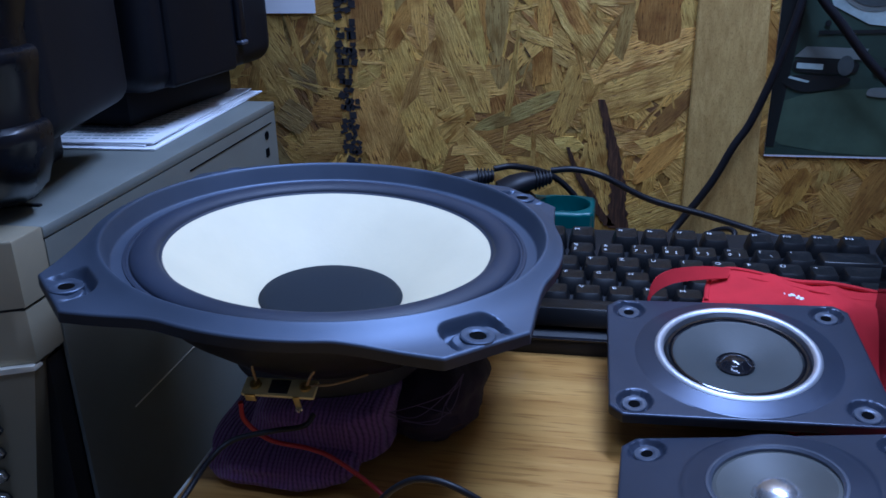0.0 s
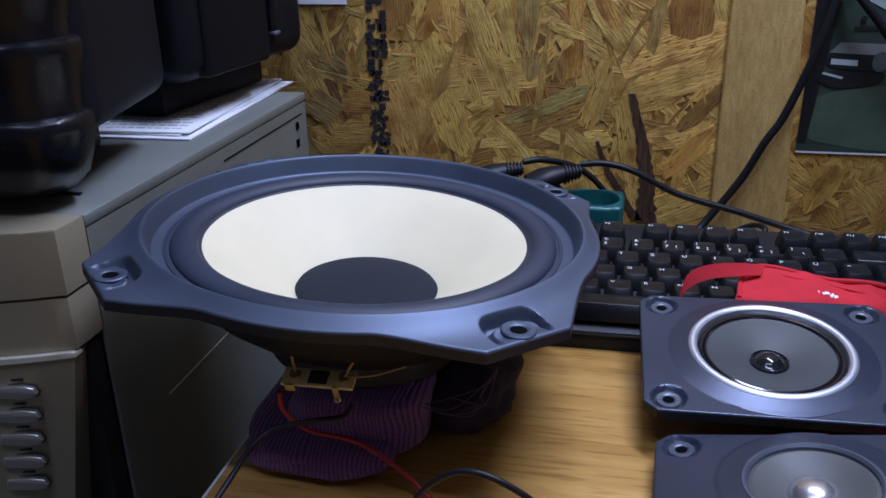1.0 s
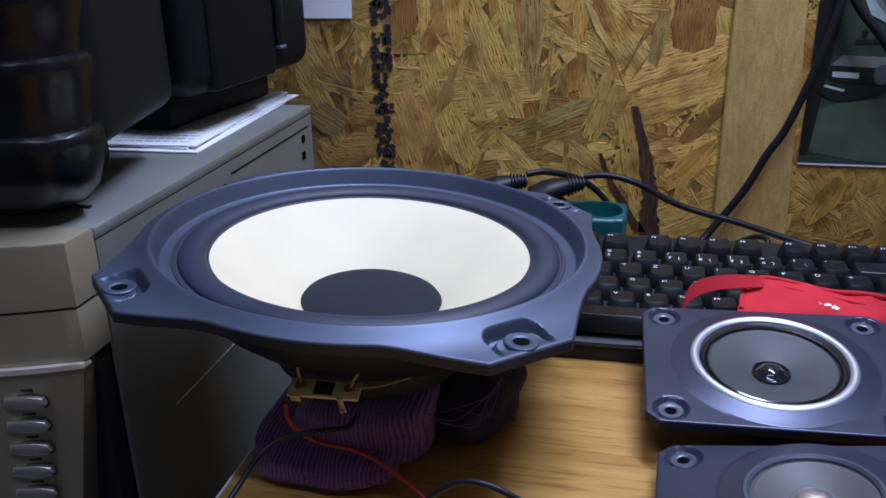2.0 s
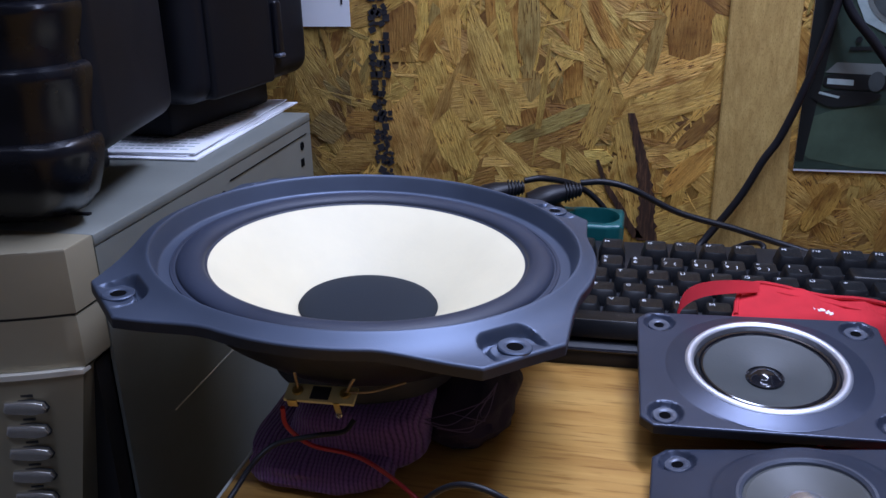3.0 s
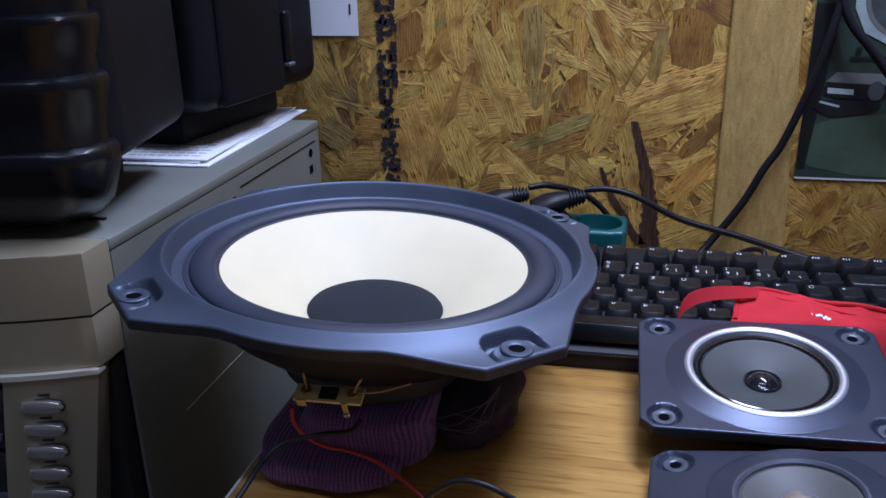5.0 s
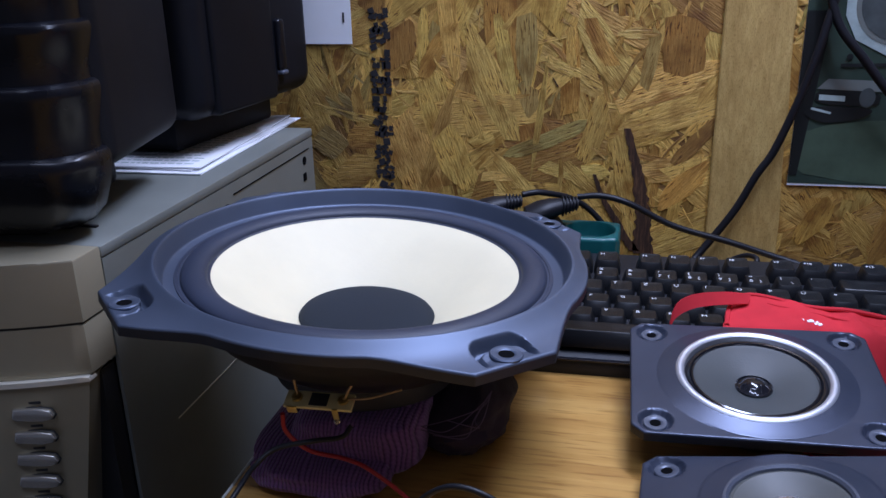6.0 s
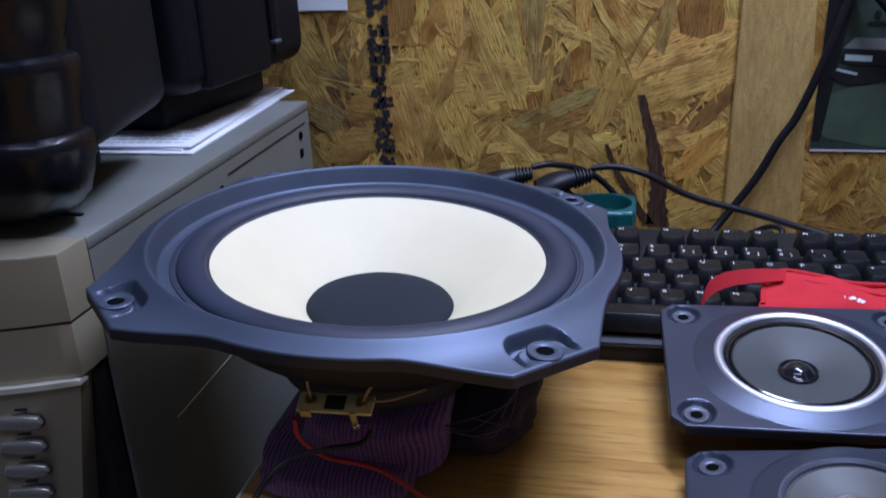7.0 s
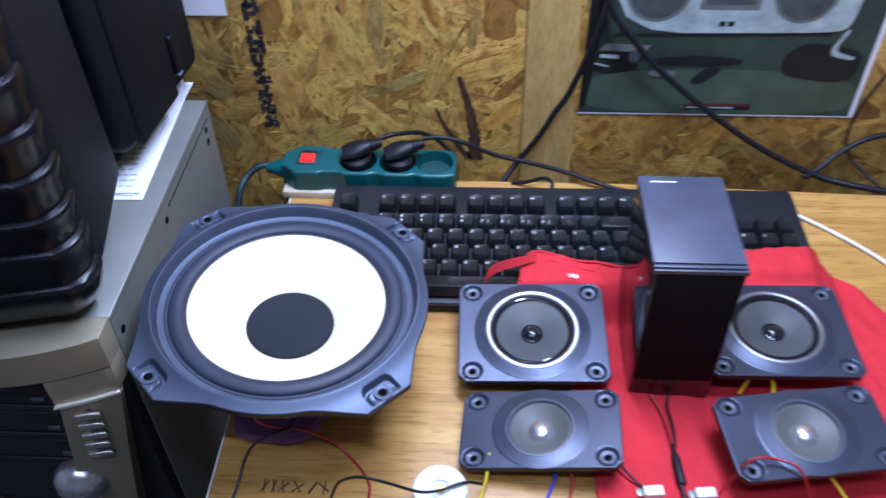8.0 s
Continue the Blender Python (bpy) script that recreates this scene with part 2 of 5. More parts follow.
GLOW_RED.node_tree.nodes["Principled BSDF"].inputs["Emission Strength"].default_value = 0.9

# ---- building helpers ----


def mesh_of(name, bm, material, smooth=False, angle=0.6):
    me = bpy.data.meshes.new(name)
    bmesh.ops.recalc_face_normals(bm, faces=bm.faces)
    bm.to_mesh(me)
    bm.free()
    me.materials.append(material)
    if smooth:
        me.polygons.foreach_set("use_smooth", [True] * len(me.polygons))
        me.set_sharp_from_angle(angle=angle)
    return me


def part(name, bm, material, parent=None, label="", smooth=True, m=None, kind=""):
    """Links a bmesh as one mesh object, under a thing or a part, with its pose in the parent's space."""
    ob = new(name, mesh_of(name, bm, material, smooth))
    if parent is not None:
        ob.parent = parent
    if m is not None:
        ob.matrix_basis = m
    return tagged(ob, label, kind=kind)


def thing(name, m, label, category, group="", kind=""):
    return_ob = new(name)
    return_ob.matrix_basis = m
    return_ob.empty_display_size = 0.02
    return tagged(return_ob, label, category, group, kind)


def box(x0, x1, y0, y1, z0, z1, bevel=0.0, segments=2):
    bm = bmesh.new()
    bmesh.ops.create_cube(bm, size=1)
    for v in bm.verts:
        v.co = Vector((x0 + (v.co.x + 0.5) * (x1 - x0), y0 + (v.co.y + 0.5) * (y1 - y0), z0 + (v.co.z + 0.5) * (z1 - z0)))
    if bevel:
        bmesh.ops.bevel(bm, geom=bm.edges[:], offset=bevel, segments=segments, affect="EDGES", profile=0.5)
    return bm


def prism(outline, z0, z1, bevel=0.0, segments=2):
    """An outline in the xy plane drawn up from z0 to z1, its rims bevelled."""
    bm = bmesh.new()
    low = [bm.verts.new((x, y, z0)) for x, y in outline]
    top = [bm.verts.new((x, y, z1)) for x, y in outline]
    bm.faces.new(low[::-1])
    f = bm.faces.new(top)
    n = len(outline)
    for i in range(n):
        bm.faces.new((low[i], low[(i + 1) % n], top[(i + 1) % n], top[i]))
    if bevel:
        bmesh.ops.bevel(bm, geom=list(f.edges), offset=bevel, segments=segments, affect="EDGES", profile=0.5)
    return bm


def turned(bm, m):
    bm.transform(m)
    return bm


def lathe(profile, seg=96, bm=None, at=(0, 0)):
    """A profile of (radius, height) turned round the upright axis."""
    bm = bm or bmesh.new()
    rings = []
    for r, z in profile:
        if r < 1e-6:
            rings.append([bm.verts.new((at[0], at[1], z))])
        else:
            rings.append([bm.verts.new((at[0] + r * math.cos(2 * math.pi * i / seg), at[1] + r * math.sin(2 * math.pi * i / seg), z)) for i in range(seg)])
    for a, b in zip(rings, rings[1:]):
        for i in range(seg):
            j = (i + 1) % seg
            if len(a) == 1 and len(b) > 1:
                bm.faces.new((a[0], b[i], b[j]))
            elif len(b) == 1 and len(a) > 1:
                bm.faces.new((a[i], a[j], b[0]))
            elif len(a) > 1:
                bm.faces.new((a[i], a[j], b[j], b[i]))
    return bm


def smooth_path(points, steps=10):
    """A Catmull-Rom line through the points."""
    p = [Vector(q) for q in points]
    p = [2 * p[0] - p[1]] + p + [2 * p[-1] - p[-2]]
    out = []
    for a, b, c, d in zip(p, p[1:], p[2:], p[3:]):
        for k in range(steps):
            t = k / steps
            out.append(0.5 * (2 * b + (c - a) * t + (2 * a - 5 * b + 4 * c - d) * t * t + (3 * b - a - 3 * c + d) * t ** 3))
    out.append(p[-2])
    return out


def tube(points, radius, seg=12, steps=10, bm=None):
    bm = bm or bmesh.new()
    line = smooth_path(points, steps)
    rings = []
    side = None
    for i, q in enumerate(line):
        way = (line[min(i + 1, len(line) - 1)] - line[max(i - 1, 0)]).normalized()
        side = way.orthogonal().normalized() if side is None else (side - way * side.dot(way)).normalized()
        up = way.cross(side)
        rings.append([bm.verts.new(q + radius * (math.cos(2 * math.pi * k / seg) * side + math.sin(2 * math.pi * k / seg) * up)) for k in range(seg)])
    for a, b in zip(rings, rings[1:]):
        for k in range(seg):
            bm.faces.new((a[k], a[(k + 1) % seg], b[(k + 1) % seg], b[k]))
    bm.faces.new(rings[0][::-1])
    bm.faces.new(rings[-1])
    return bm


def ribbon(points, wide, steps=10, thick=0.0007):
    """A cloth band along a line; wide gives its half-width vector at each point."""
    line = smooth_path(points, steps)
    half = smooth_path(wide, steps)
    bm = bmesh.new()
    rows = []
    for i, (q, w) in enumerate(zip(line, half)):
        way = line[min(i + 1, len(line) - 1)] - line[max(i - 1, 0)]
        n = way.cross(w).normalized() * thick
        rows.append([bm.verts.new(q - w - n), bm.verts.new(q + w - n), bm.verts.new(q + w + n), bm.verts.new(q - w + n)])
    for a, b in zip(rows, rows[1:]):
        for k in range(4):
            bm.faces.new((a[k], a[(k + 1) % 4], b[(k + 1) % 4], b[k]))
    bm.faces.new(rows[0][::-1])
    bm.faces.new(rows[-1])
    return bm


def cable(name, points, radius, material, label, category="cable", seg=12):
    ob = part(name, tube(points, radius, seg), material)
    return tagged(ob, label, category)


def lines_of_text(words, size, depth=0.0001):
    """Flat raised letters as a bmesh, with the built-in font."""
    cu = bpy.data.curves.new("letters", "FONT")
    cu.body, cu.size, cu.extrude = words, size, depth
    cu.resolution_u = 2
    ob = bpy.data.objects.new("letters", cu)
    me = bpy.data.meshes.new_from_object(ob)
    bm = bmesh.new()
    bm.from_mesh(me)
    bpy.data.objects.remove(ob)
    bpy.data.curves.remove(cu)
    bpy.data.meshes.remove(me)
    return bm


# ---- the room ----
WALL = 0.68


def structure(name, bm, material, label, category):
    return tagged(part(name, bm, material, smooth=False), label, category, kind="structure")


wall_back = structure("wall_north", box(-1.3, 1.3, WALL, WALL + 0.02, -0.75, 1.6), OSB_BASE, "pressed strand board wall behind the bench, honey brown", "wall")
structure("wall_south", box(-1.3, 1.3, -1.42, -1.40, -0.75, 1.6), PLASTER, "plain grey painted wall", "wall")
structure("wall_west", box(-1.32, -1.30, -1.40, WALL, -0.75, 1.6), PLASTER, "plain grey painted wall", "wall")
structure("wall_east", box(1.30, 1.32, -1.40, WALL, -0.75, 1.6), PLASTER, "plain grey painted wall", "wall")
structure("floor", box(-1.32, 1.32, -1.42, WALL + 0.02, -0.78, -0.75), FLOOR, "dark plain floor", "floor")
structure("ceiling", box(-1.32, 1.32, -1.42, WALL + 0.02, 1.6, 1.63), PLASTER, "plain grey ceiling", "ceiling")


TINTS = {"pale": (1.20, 1.19, 1.12), "yellow": (1.08, 1.04, 0.92), "plain": (0.97, 0.92, 0.83), "orange": (0.90, 0.78, 0.60), "red": (0.70, 0.56, 0.44), "brown": (0.52, 0.43, 0.34), "grey": (0.70, 0.74, 0.78), "green": (0.68, 0.78, 0.78)}
# large strands that can be told apart: both ends along the wall, width and tint
BROAD = [(-0.1750, 0.1020, -0.1500, 0.0330, 0.046, "plain"), (-0.1500, 0.1360, -0.1190, 0.0410, 0.029, "yellow"), (-0.1720, 0.1770, -0.1720, 0.1450, 0.030, "red"),
          (-0.1400, 0.1780, -0.1430, 0.1540, 0.013, "grey"), (-0.1270, 0.1800, -0.1540, 0.1370, 0.014, "orange"), (-0.1240, 0.1190, -0.1120, 0.0880, 0.020, "plain"),
          (-0.1150, 0.1780, -0.0800, 0.0860, 0.032, "yellow"), (-0.0920, 0.1860, -0.0770, 0.1200, 0.015, "pale"), (-0.0690, 0.1860, -0.0670, 0.1270, 0.019, "grey"),
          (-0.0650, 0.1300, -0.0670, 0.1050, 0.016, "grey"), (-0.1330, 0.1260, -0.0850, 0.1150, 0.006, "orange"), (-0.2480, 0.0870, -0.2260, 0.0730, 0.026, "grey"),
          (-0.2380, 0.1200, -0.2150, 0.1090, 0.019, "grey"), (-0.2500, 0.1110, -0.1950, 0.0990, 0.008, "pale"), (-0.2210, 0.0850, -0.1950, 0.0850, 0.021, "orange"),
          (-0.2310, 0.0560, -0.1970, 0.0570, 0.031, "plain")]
CHIPS = [(-0.1130, 0.0810, -0.0960, 0.0910, 0.011, "pale"), (-0.1070, 0.0610, -0.0850, 0.0780, 0.009, "yellow"), (-0.1050, 0.0550, -0.0760, 0.0560, 0.009, "pale"),
          (-0.0810, 0.0470, -0.0370, 0.0470, 0.011, "orange"), (-0.0530, 0.1490, -0.0260, 0.1400, 0.008, "pale"), (-0.0340, 0.1760, -0.0330, 0.1460, 0.008, "plain"),
          (-0.0870, 0.0720, -0.0150, 0.1030, 0.013, "green"), (-0.0510, 0.1540, -0.0640, 0.0540, 0.006, "plain")]
FAN = [(-0.0060, 0.1240, -0.0220, 0.0700, 0.018, "plain"), (0.0050, 0.0920, 0.0240, 0.0060, 0.021, "plain"), (0.0400, 0.0310, 0.0750, 0.0740, 0.020, "orange"),
          (0.0490, 0.0700, 0.0800, 0.1070, 0.013, "brown"), (0.0090, 0.0950, 0.0840, 0.1250, 0.030, "yellow"), (0.0020, 0.1190, 0.0830, 0.1500, 0.027, "yellow"),
          (0.0500, 0.1390, 0.0520, 0.1830, 0.034, "red"), (0.0230, 0.1300, 0.0310, 0.1730, 0.011, "grey"), (-0.0210, 0.0620, -0.0020, 0.0640, 0.012, "pale"),
          (-0.0360, 0.0690, -0.0060, 0.0400, 0.014, "yellow"), (-0.0390, 0.0730, -0.0410, 0.0400, 0.005, "yellow"), (0.0010, 0.1710, 0.0320, 0.1710, 0.009, "pale"),
          (-0.0210, 0.1820, -0.0020, 0.1460, 0.013, "orange"), (0.0000, 0.1230, 0.0250, 0.1650, 0.004, "brown"), (-0.0480, 0.1490, -0.0260, 0.1400, 0.009, "pale")]
LOWER = [(0.1500, 0.0080, 0.1650, 0.0480, 0.020, "orange"), (0.2000, -0.0050, 0.2220, 0.0450, 0.022, "red"), (0.2650, 0.0050, 0.2800, 0.0500, 0.024, "orange")]
LARGE = BROAD + CHIPS + FAN + LOWER


def strands(x0, x1, z0, z1, count, seed, fine):
    """Overlapping wood strands pressed into the board: ragged flakes, each a hair proud of the last."""
    rng = random.Random(seed)
    verts, faces, uvs, tints = [], [], [], []
    names = ("pale", "yellow", "plain", "orange", "red", "brown", "grey", "green")
    total = count + len(LARGE)
    for k in range(total):
        warm = 0.0
        if k < count:
            cx, cz = rng.uniform(x0, x1), rng.uniform(z0, z1)
            kind = rng.random()
            if kind < fine:
                length, width = rng.uniform(0.010, 0.045), rng.uniform(0.0007, 0.0040)
            elif kind < fine + 0.25:
                length, width = rng.uniform(0.030, 0.080), rng.uniform(0.004, 0.012)
            else:
                length, width = rng.uniform(0.055, 0.140), rng.uniform(0.012, 0.036)
            turn = rng.gauss(1.45, 0.6) if rng.random() < 0.5 else rng.uniform(0, math.pi)
            # left of the stamp the board is greyer; browner strands also paint it dimmer
            grey_dim = 0.5 if cx < -0.20 else 0.0
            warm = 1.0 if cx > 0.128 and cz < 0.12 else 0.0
            name = rng.choices(names, (20 - 14 * warm, 30 - 18 * warm, 26 + 20 * grey_dim, 7 + 30 * warm, 4 + 12 * warm, 10 + 14 * grey_dim + 8 * warm, 5 + 34 * grey_dim, 2))[0]
        else:
            ax, az, bx, bz, width, name = LARGE[k - count]
            cx, cz, length, turn = (ax + bx) / 2, (az + bz) / 2, math.hypot(bx - ax, bz - az), math.atan2(bz - az, bx - ax)
        # 0.70 paints the weaker light at the left end into the tint
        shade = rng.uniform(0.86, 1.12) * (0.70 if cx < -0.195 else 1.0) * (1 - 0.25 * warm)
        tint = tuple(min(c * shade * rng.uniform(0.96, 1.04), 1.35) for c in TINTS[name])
        c, s = math.cos(turn), math.sin(turn)
        y = -0.0002 - 0.0011 * k / total
        slope = rng.uniform(-0.0002, 0.0002)
        n = 5 if width < 0.004 else 9
        bow, skew = rng.uniform(-0.06, 0.06) * length, rng.uniform(-0.9, 0.9)
        heads = (rng.choice((0.15, 0.4, 0.75, 0.95)), rng.choice((0.15, 0.4, 0.75, 0.95)))
        reach = rng.uniform(0.10, 0.45)
        ring = []
        for side in (-1, 1):
            row = []
            for i in range(n):
                f = i / (n - 1)
                near = min(f, 1 - f)
                head = heads[0] if f < 0.5 else heads[1]
                w = width * 0.5 * (head + (1 - head) * min(1.0, near / reach)) * rng.uniform(0.84, 1.0)
                a = (f - 0.5) * length + side * skew * w + rng.uniform(-0.012, 0.012) * length
                row.append((a, side * w + bow * (4 * f * (1 - f) - 0.6)))
            ring += row if side < 0 else row[::-1]
        ou, ov = rng.uniform(0, 40), rng.uniform(0, 40)
        base = len(verts)
        for depth in (1, 0):
            for a, b in ring:
                verts.append((cx + a * c - b * s, depth * (y + slope * b / width), cz + a * s + b * c))
                uvs.append((ou + a, ov + b))
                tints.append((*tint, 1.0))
        m = 2 * n
        faces.append(tuple(base + i for i in range(m)))
        for i in range(m):
            j = (i + 1) % m
            faces.append((base + i, base + j, base + m + j, base + m + i))
    me = bpy.data.meshes.new("strands")
    me.from_pydata(verts, [], faces)
    layer = me.uv_layers.new(name="UVMap")
    idx = np.empty(len(me.loops), dtype=np.int32)
    me.loops.foreach_get("vertex_index", idx)
    layer.data.foreach_set("uv", np.array(uvs, dtype=np.float32)[idx].ravel())
    dye = me.attributes.new("strand_tint", "FLOAT_COLOR", "POINT")
    dye.data.foreach_set("color", np.array(tints, dtype=np.float32).ravel())
    me.materials.append(OSB)
    ob = new("strands", me)
    ob.parent = wall_back
    ob.matrix_basis = Matrix.Translation((0, WALL, 0))
    return tagged(ob, "ragged pressed wood strands", kind="stuff")


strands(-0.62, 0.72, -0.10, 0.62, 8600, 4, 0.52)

# a dark bark inclusion in the board and a few thin dark slivers
for pts, w in ((((0.0120, 0.098), (0.0165, 0.083), (0.0205, 0.068), (0.0240, 0.052), (0.0275, 0.0300), (0.0290, 0.0130), (0.0290, -0.0060)), 0.0088), (((-0.0120, 0.060), (-0.0045, 0.040), (0.0050, 0.024), (0.0130, 0.010), (0.0230, -0.0040)), 0.0052), (((-0.0475, 0.1375), (-0.043, 0.1300)), 0.0009)):
    bm = bmesh.new()
    rng = random.Random(5)
    line = smooth_path([(x, 0, z) for x, z in pts], 6)
    left = [bm.verts.new((q.x - w * rng.uniform(0.70, 1.10) * (0.30 + 0.70 * i / len(line)), 0, q.z)) for i, q in enumerate(line)]
    right = [bm.verts.new((q.x + w * rng.uniform(0.70, 1.10) * (0.30 + 0.70 * i / len(line)), 0, q.z)) for i, q in enumerate(line)]
    for i in range(len(line) - 1):
        bm.faces.new((left[i], right[i], right[i + 1], left[i + 1]))
    ext = bmesh.ops.extrude_face_region(bm, geom=bm.faces[:])
    for v in ext["geom"]:
        if isinstance(v, bmesh.types.BMVert):
            v.co.y -= 0.0006
    part("bark_streak", bm, BARK, wall_back, "dark brown bark inclusion", m=Matrix.Translation((0, WALL - 0.0013, 0)))

# a stamped column of unreadable marks, as short bars of ink
bm = bmesh.new()
rng = random.Random(11)
z = 0.036
while z < 0.330:
    for col in range(4):
        if rng.random() < 0.62:
            x = -0.1940 + col * 0.0038 + rng.uniform(-0.0008, 0.0008) + 0.004 * (z - 0.05) * -0.4
            h = rng.uniform(0.0022, 0.0062)
            w = rng.uniform(0.0012, 0.0032)
            b = box(x - w, x + w, -0.0004, 0, z - h * 0.5, z + h * 0.5)
            bmesh.ops.rotate(b, verts=b.verts[:], cent=(x, 0, z), matrix=Matrix.Rotation(rng.uniform(-0.7, 0.7), 3, "Y"))
            me = bpy.data.meshes.new("mark")
            b.to_mesh(me)
            b.free()
            bm.from_mesh(me)
            bpy.data.meshes.remove(me)
    z += rng.choice((0.0042, 0.0046, 0.0050, 0.0068))
part("stamped_marks", bm, INK, wall_back, "column of smudged black printed marks", smooth=False, m=Matrix.Translation((0, WALL - 0.0014, 0)))

# batten on the wall, its edges sawn slightly uneven
bm = bmesh.new()
rng = random.Random(2)
rows = []
for i in range(40):
    z = -0.10 + i * 0.018
    l, r = 0.0775 + 0.0035 * (0.10 - z) * 0.12 + rng.uniform(-0.0003, 0.0003), 0.1268 - (z - 0.18) * 0.030 + rng.uniform(-0.0005, 0.0005)
    rows.append([bm.verts.new(c) for c in ((l, WALL - 0.0015, z), (l, WALL - 0.0048, z), (l + 0.0010, WALL - 0.0056, z), (r - 0.0008, WALL - 0.0056, z), (r, WALL - 0.0048, z), (r, WALL - 0.0015, z))])
for a, b in zip(rows, rows[1:]):
    for k in range(5):
        bm.faces.new((a[k], a[k + 1], b[k + 1], b[k]))
bm.faces.new(rows[-1])
bm.faces.new(rows[0])
tagged(part("wall_batten", bm, PINE, smooth=False), "pale sawn pine batten fixed upright on the wall", "batten", kind="structure")

# ---- the bench ----
table = thing("workbench", pose(0, 0, 0), "varnished yellow pine bench top against the wall", "workbench")
bm = prism([(-0.1585, -0.35), (1.1, -0.35), (1.1, 0.618), (0.43, 0.6235), (0.18, 0.6335), (-0.1585, 0.634)], -0.028, 0.0, 0.0012)
part("bench_top", bm, DESK, table, "yellow pine board with long grain", smooth=False)
part("edge_strip", box(-0.1600, -0.1585, -0.35, 0.634, -0.028, -0.0004, 0.0004), WHITE_PLASTIC, table, "thin pale edge strip", smooth=False)
for x, y in ((-0.13, -0.31), (1.06, -0.31), (-0.13, 0.59), (1.06, 0.57)):
    part("leg", box(x - 0.025, x + 0.025, y - 0.025, y + 0.025, -0.75, -0.028, 0.003), PINE, table)
bm = bmesh.new()
rng = random.Random(3)
for i, x in enumerate((-0.119, -0.112, -0.105, -0.094, -0.083, -0.074)):
    for k in range(2):
        b = box(x, x + 0.0012, 0.266, 0.277, 0.0, 0.0003)
        bmesh.ops.rotate(b, verts=b.verts[:], cent=(x, 0.271, 0), matrix=Matrix.Rotation(rng.uniform(-0.9, 0.9), 3, "Z"))
        me = bpy.data.meshes.new("stroke")
        b.to_mesh(me)
        b.free()
        bm.from_mesh(me)
        bpy.data.meshes.remove(me)
part("pencil_marks", bm, PENCIL, table, "unreadable pencil marks on the wood", smooth=False)

# ---- the woofer ----


def ear_radius(a, base, tip, half, flare):
    """The outline of a round frame with four cut-off ears on its diagonals."""
    d = abs((math.degrees(a) - 45 + 45) % 90 - 45)
    edge = math.degrees(math.atan(half / tip))
    if d <= edge:
        return tip / math.cos(math.radians(d))
    if d < flare:
        return base + (tip / math.cos(math.radians(edge)) - base) * ((flare - d) / (flare - edge)) ** 1.8
    return base


def pitted(profile_in, outline, sunk, steps, seg, fall, edge=0.0015, thick=0.007, under=0.08):
    """A flange between a turned inner profile and an outer outline, falling outwards, sunk round its screw holes."""
    bm = bmesh.new()
    turn = [(math.cos(2 * math.pi * i / seg), math.sin(2 * math.pi * i / seg)) for i in range(seg)]
    out = [outline(2 * math.pi * i / seg) for i in range(seg)]
    rings = [[bm.verts.new((r * c, r * s, z)) for c, s in turn] for r, z in profile_in]
    r0, z0 = profile_in[-1]
    for k in range(1, steps + 1):
        ring = []
        for (c, s), far in zip(turn, out):
            r = r0 + (far - edge - r0) * k / steps
            ring.append(bm.verts.new((r * c, r * s, z0 - fall(r - r0) - sunk(r * c, r * s))))
        rings.append(ring)
    rim = [z0 - fall(far - edge - r0) - sunk((far - edge) * c, (far - edge) * s) for (c, s), far in zip(turn, out)]
    for k in range(1, 6):
        q = 0.5 * math.pi * k / 5
        rings.append([bm.verts.new(((far - edge + edge * math.sin(q)) * c, (far - edge + edge * math.sin(q)) * s, zt - edge + edge * math.cos(q))) for (c, s), far, zt in zip(turn, out, rim)])
    rings.append([bm.verts.new((far * c, far * s, zt - thick)) for (c, s), far, zt in zip(turn, out, rim)])
    low = min(rim) - thick - 0.001
    rings.append([bm.verts.new((under * c, under * s, low)) for c, s in turn])
    for k, (a, b) in enumerate(zip(rings, rings[1:])):
        for i in range(seg):
            j = (i + 1) % seg
            # outer side and underside take the second material, darkened as shade
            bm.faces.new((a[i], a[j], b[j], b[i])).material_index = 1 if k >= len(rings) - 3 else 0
    return bm


def ease(x):
    x = max(0.0, min(1.0, x))
    return x * x * (3 - 2 * x)


def ear_pocket(x, y):
    """A pocket open towards the ear's tip: a deep trench at its back, and a pad that comes up to the tip."""
    p, t = (abs(x) + abs(y)) / math.sqrt(2), (abs(x) - abs(y)) / math.sqrt(2)
    inside = ease((0.0060 - math.hypot(max(abs(t) - 0.0072, 0), max(0.1095 - p, 0))) / 0.0022)
    if inside <= 0:
        return 0.0
    pad = ease((0.0058 - math.hypot(max(abs(t) - 0.0062, 0), max(0.1128 - p, 0))) / 0.0026)
    return inside * (0.0048 * (1 - pad) + 0.0012 * pad) * (1 - ease((p - 0.1135) / 0.0062))


def round_pits(holes, pit, sink):
    def depth(x, y):
        near = min(math.hypot(x - hx, y - hy) for hx, hy in holes)
        return sink * max(0.0, min(1.0, (pit - near) / (0.22 * pit)))

    return depth


def screw_boss(r, height, hole):
    return lathe([(r, -0.004), (r, height - 0.0004), (r * 0.93, height), (hole * 1.5, height), (hole * 1.15, height - 0.0003), (hole, height - 0.0006), (hole, -0.004)], 32)


WOOFER = pose(-0.1067, 0.3747, 0.0999, 0, 3.4, 0)
woofer = thing("woofer", WOOFER, "large bare woofer, cream cone, blue-grey cast frame, propped on wool", "loudspeaker driver")
hole_at = [(0.0805 * sx, 0.0805 * sy) for sx in (-1, 1) for sy in (-1, 1)]
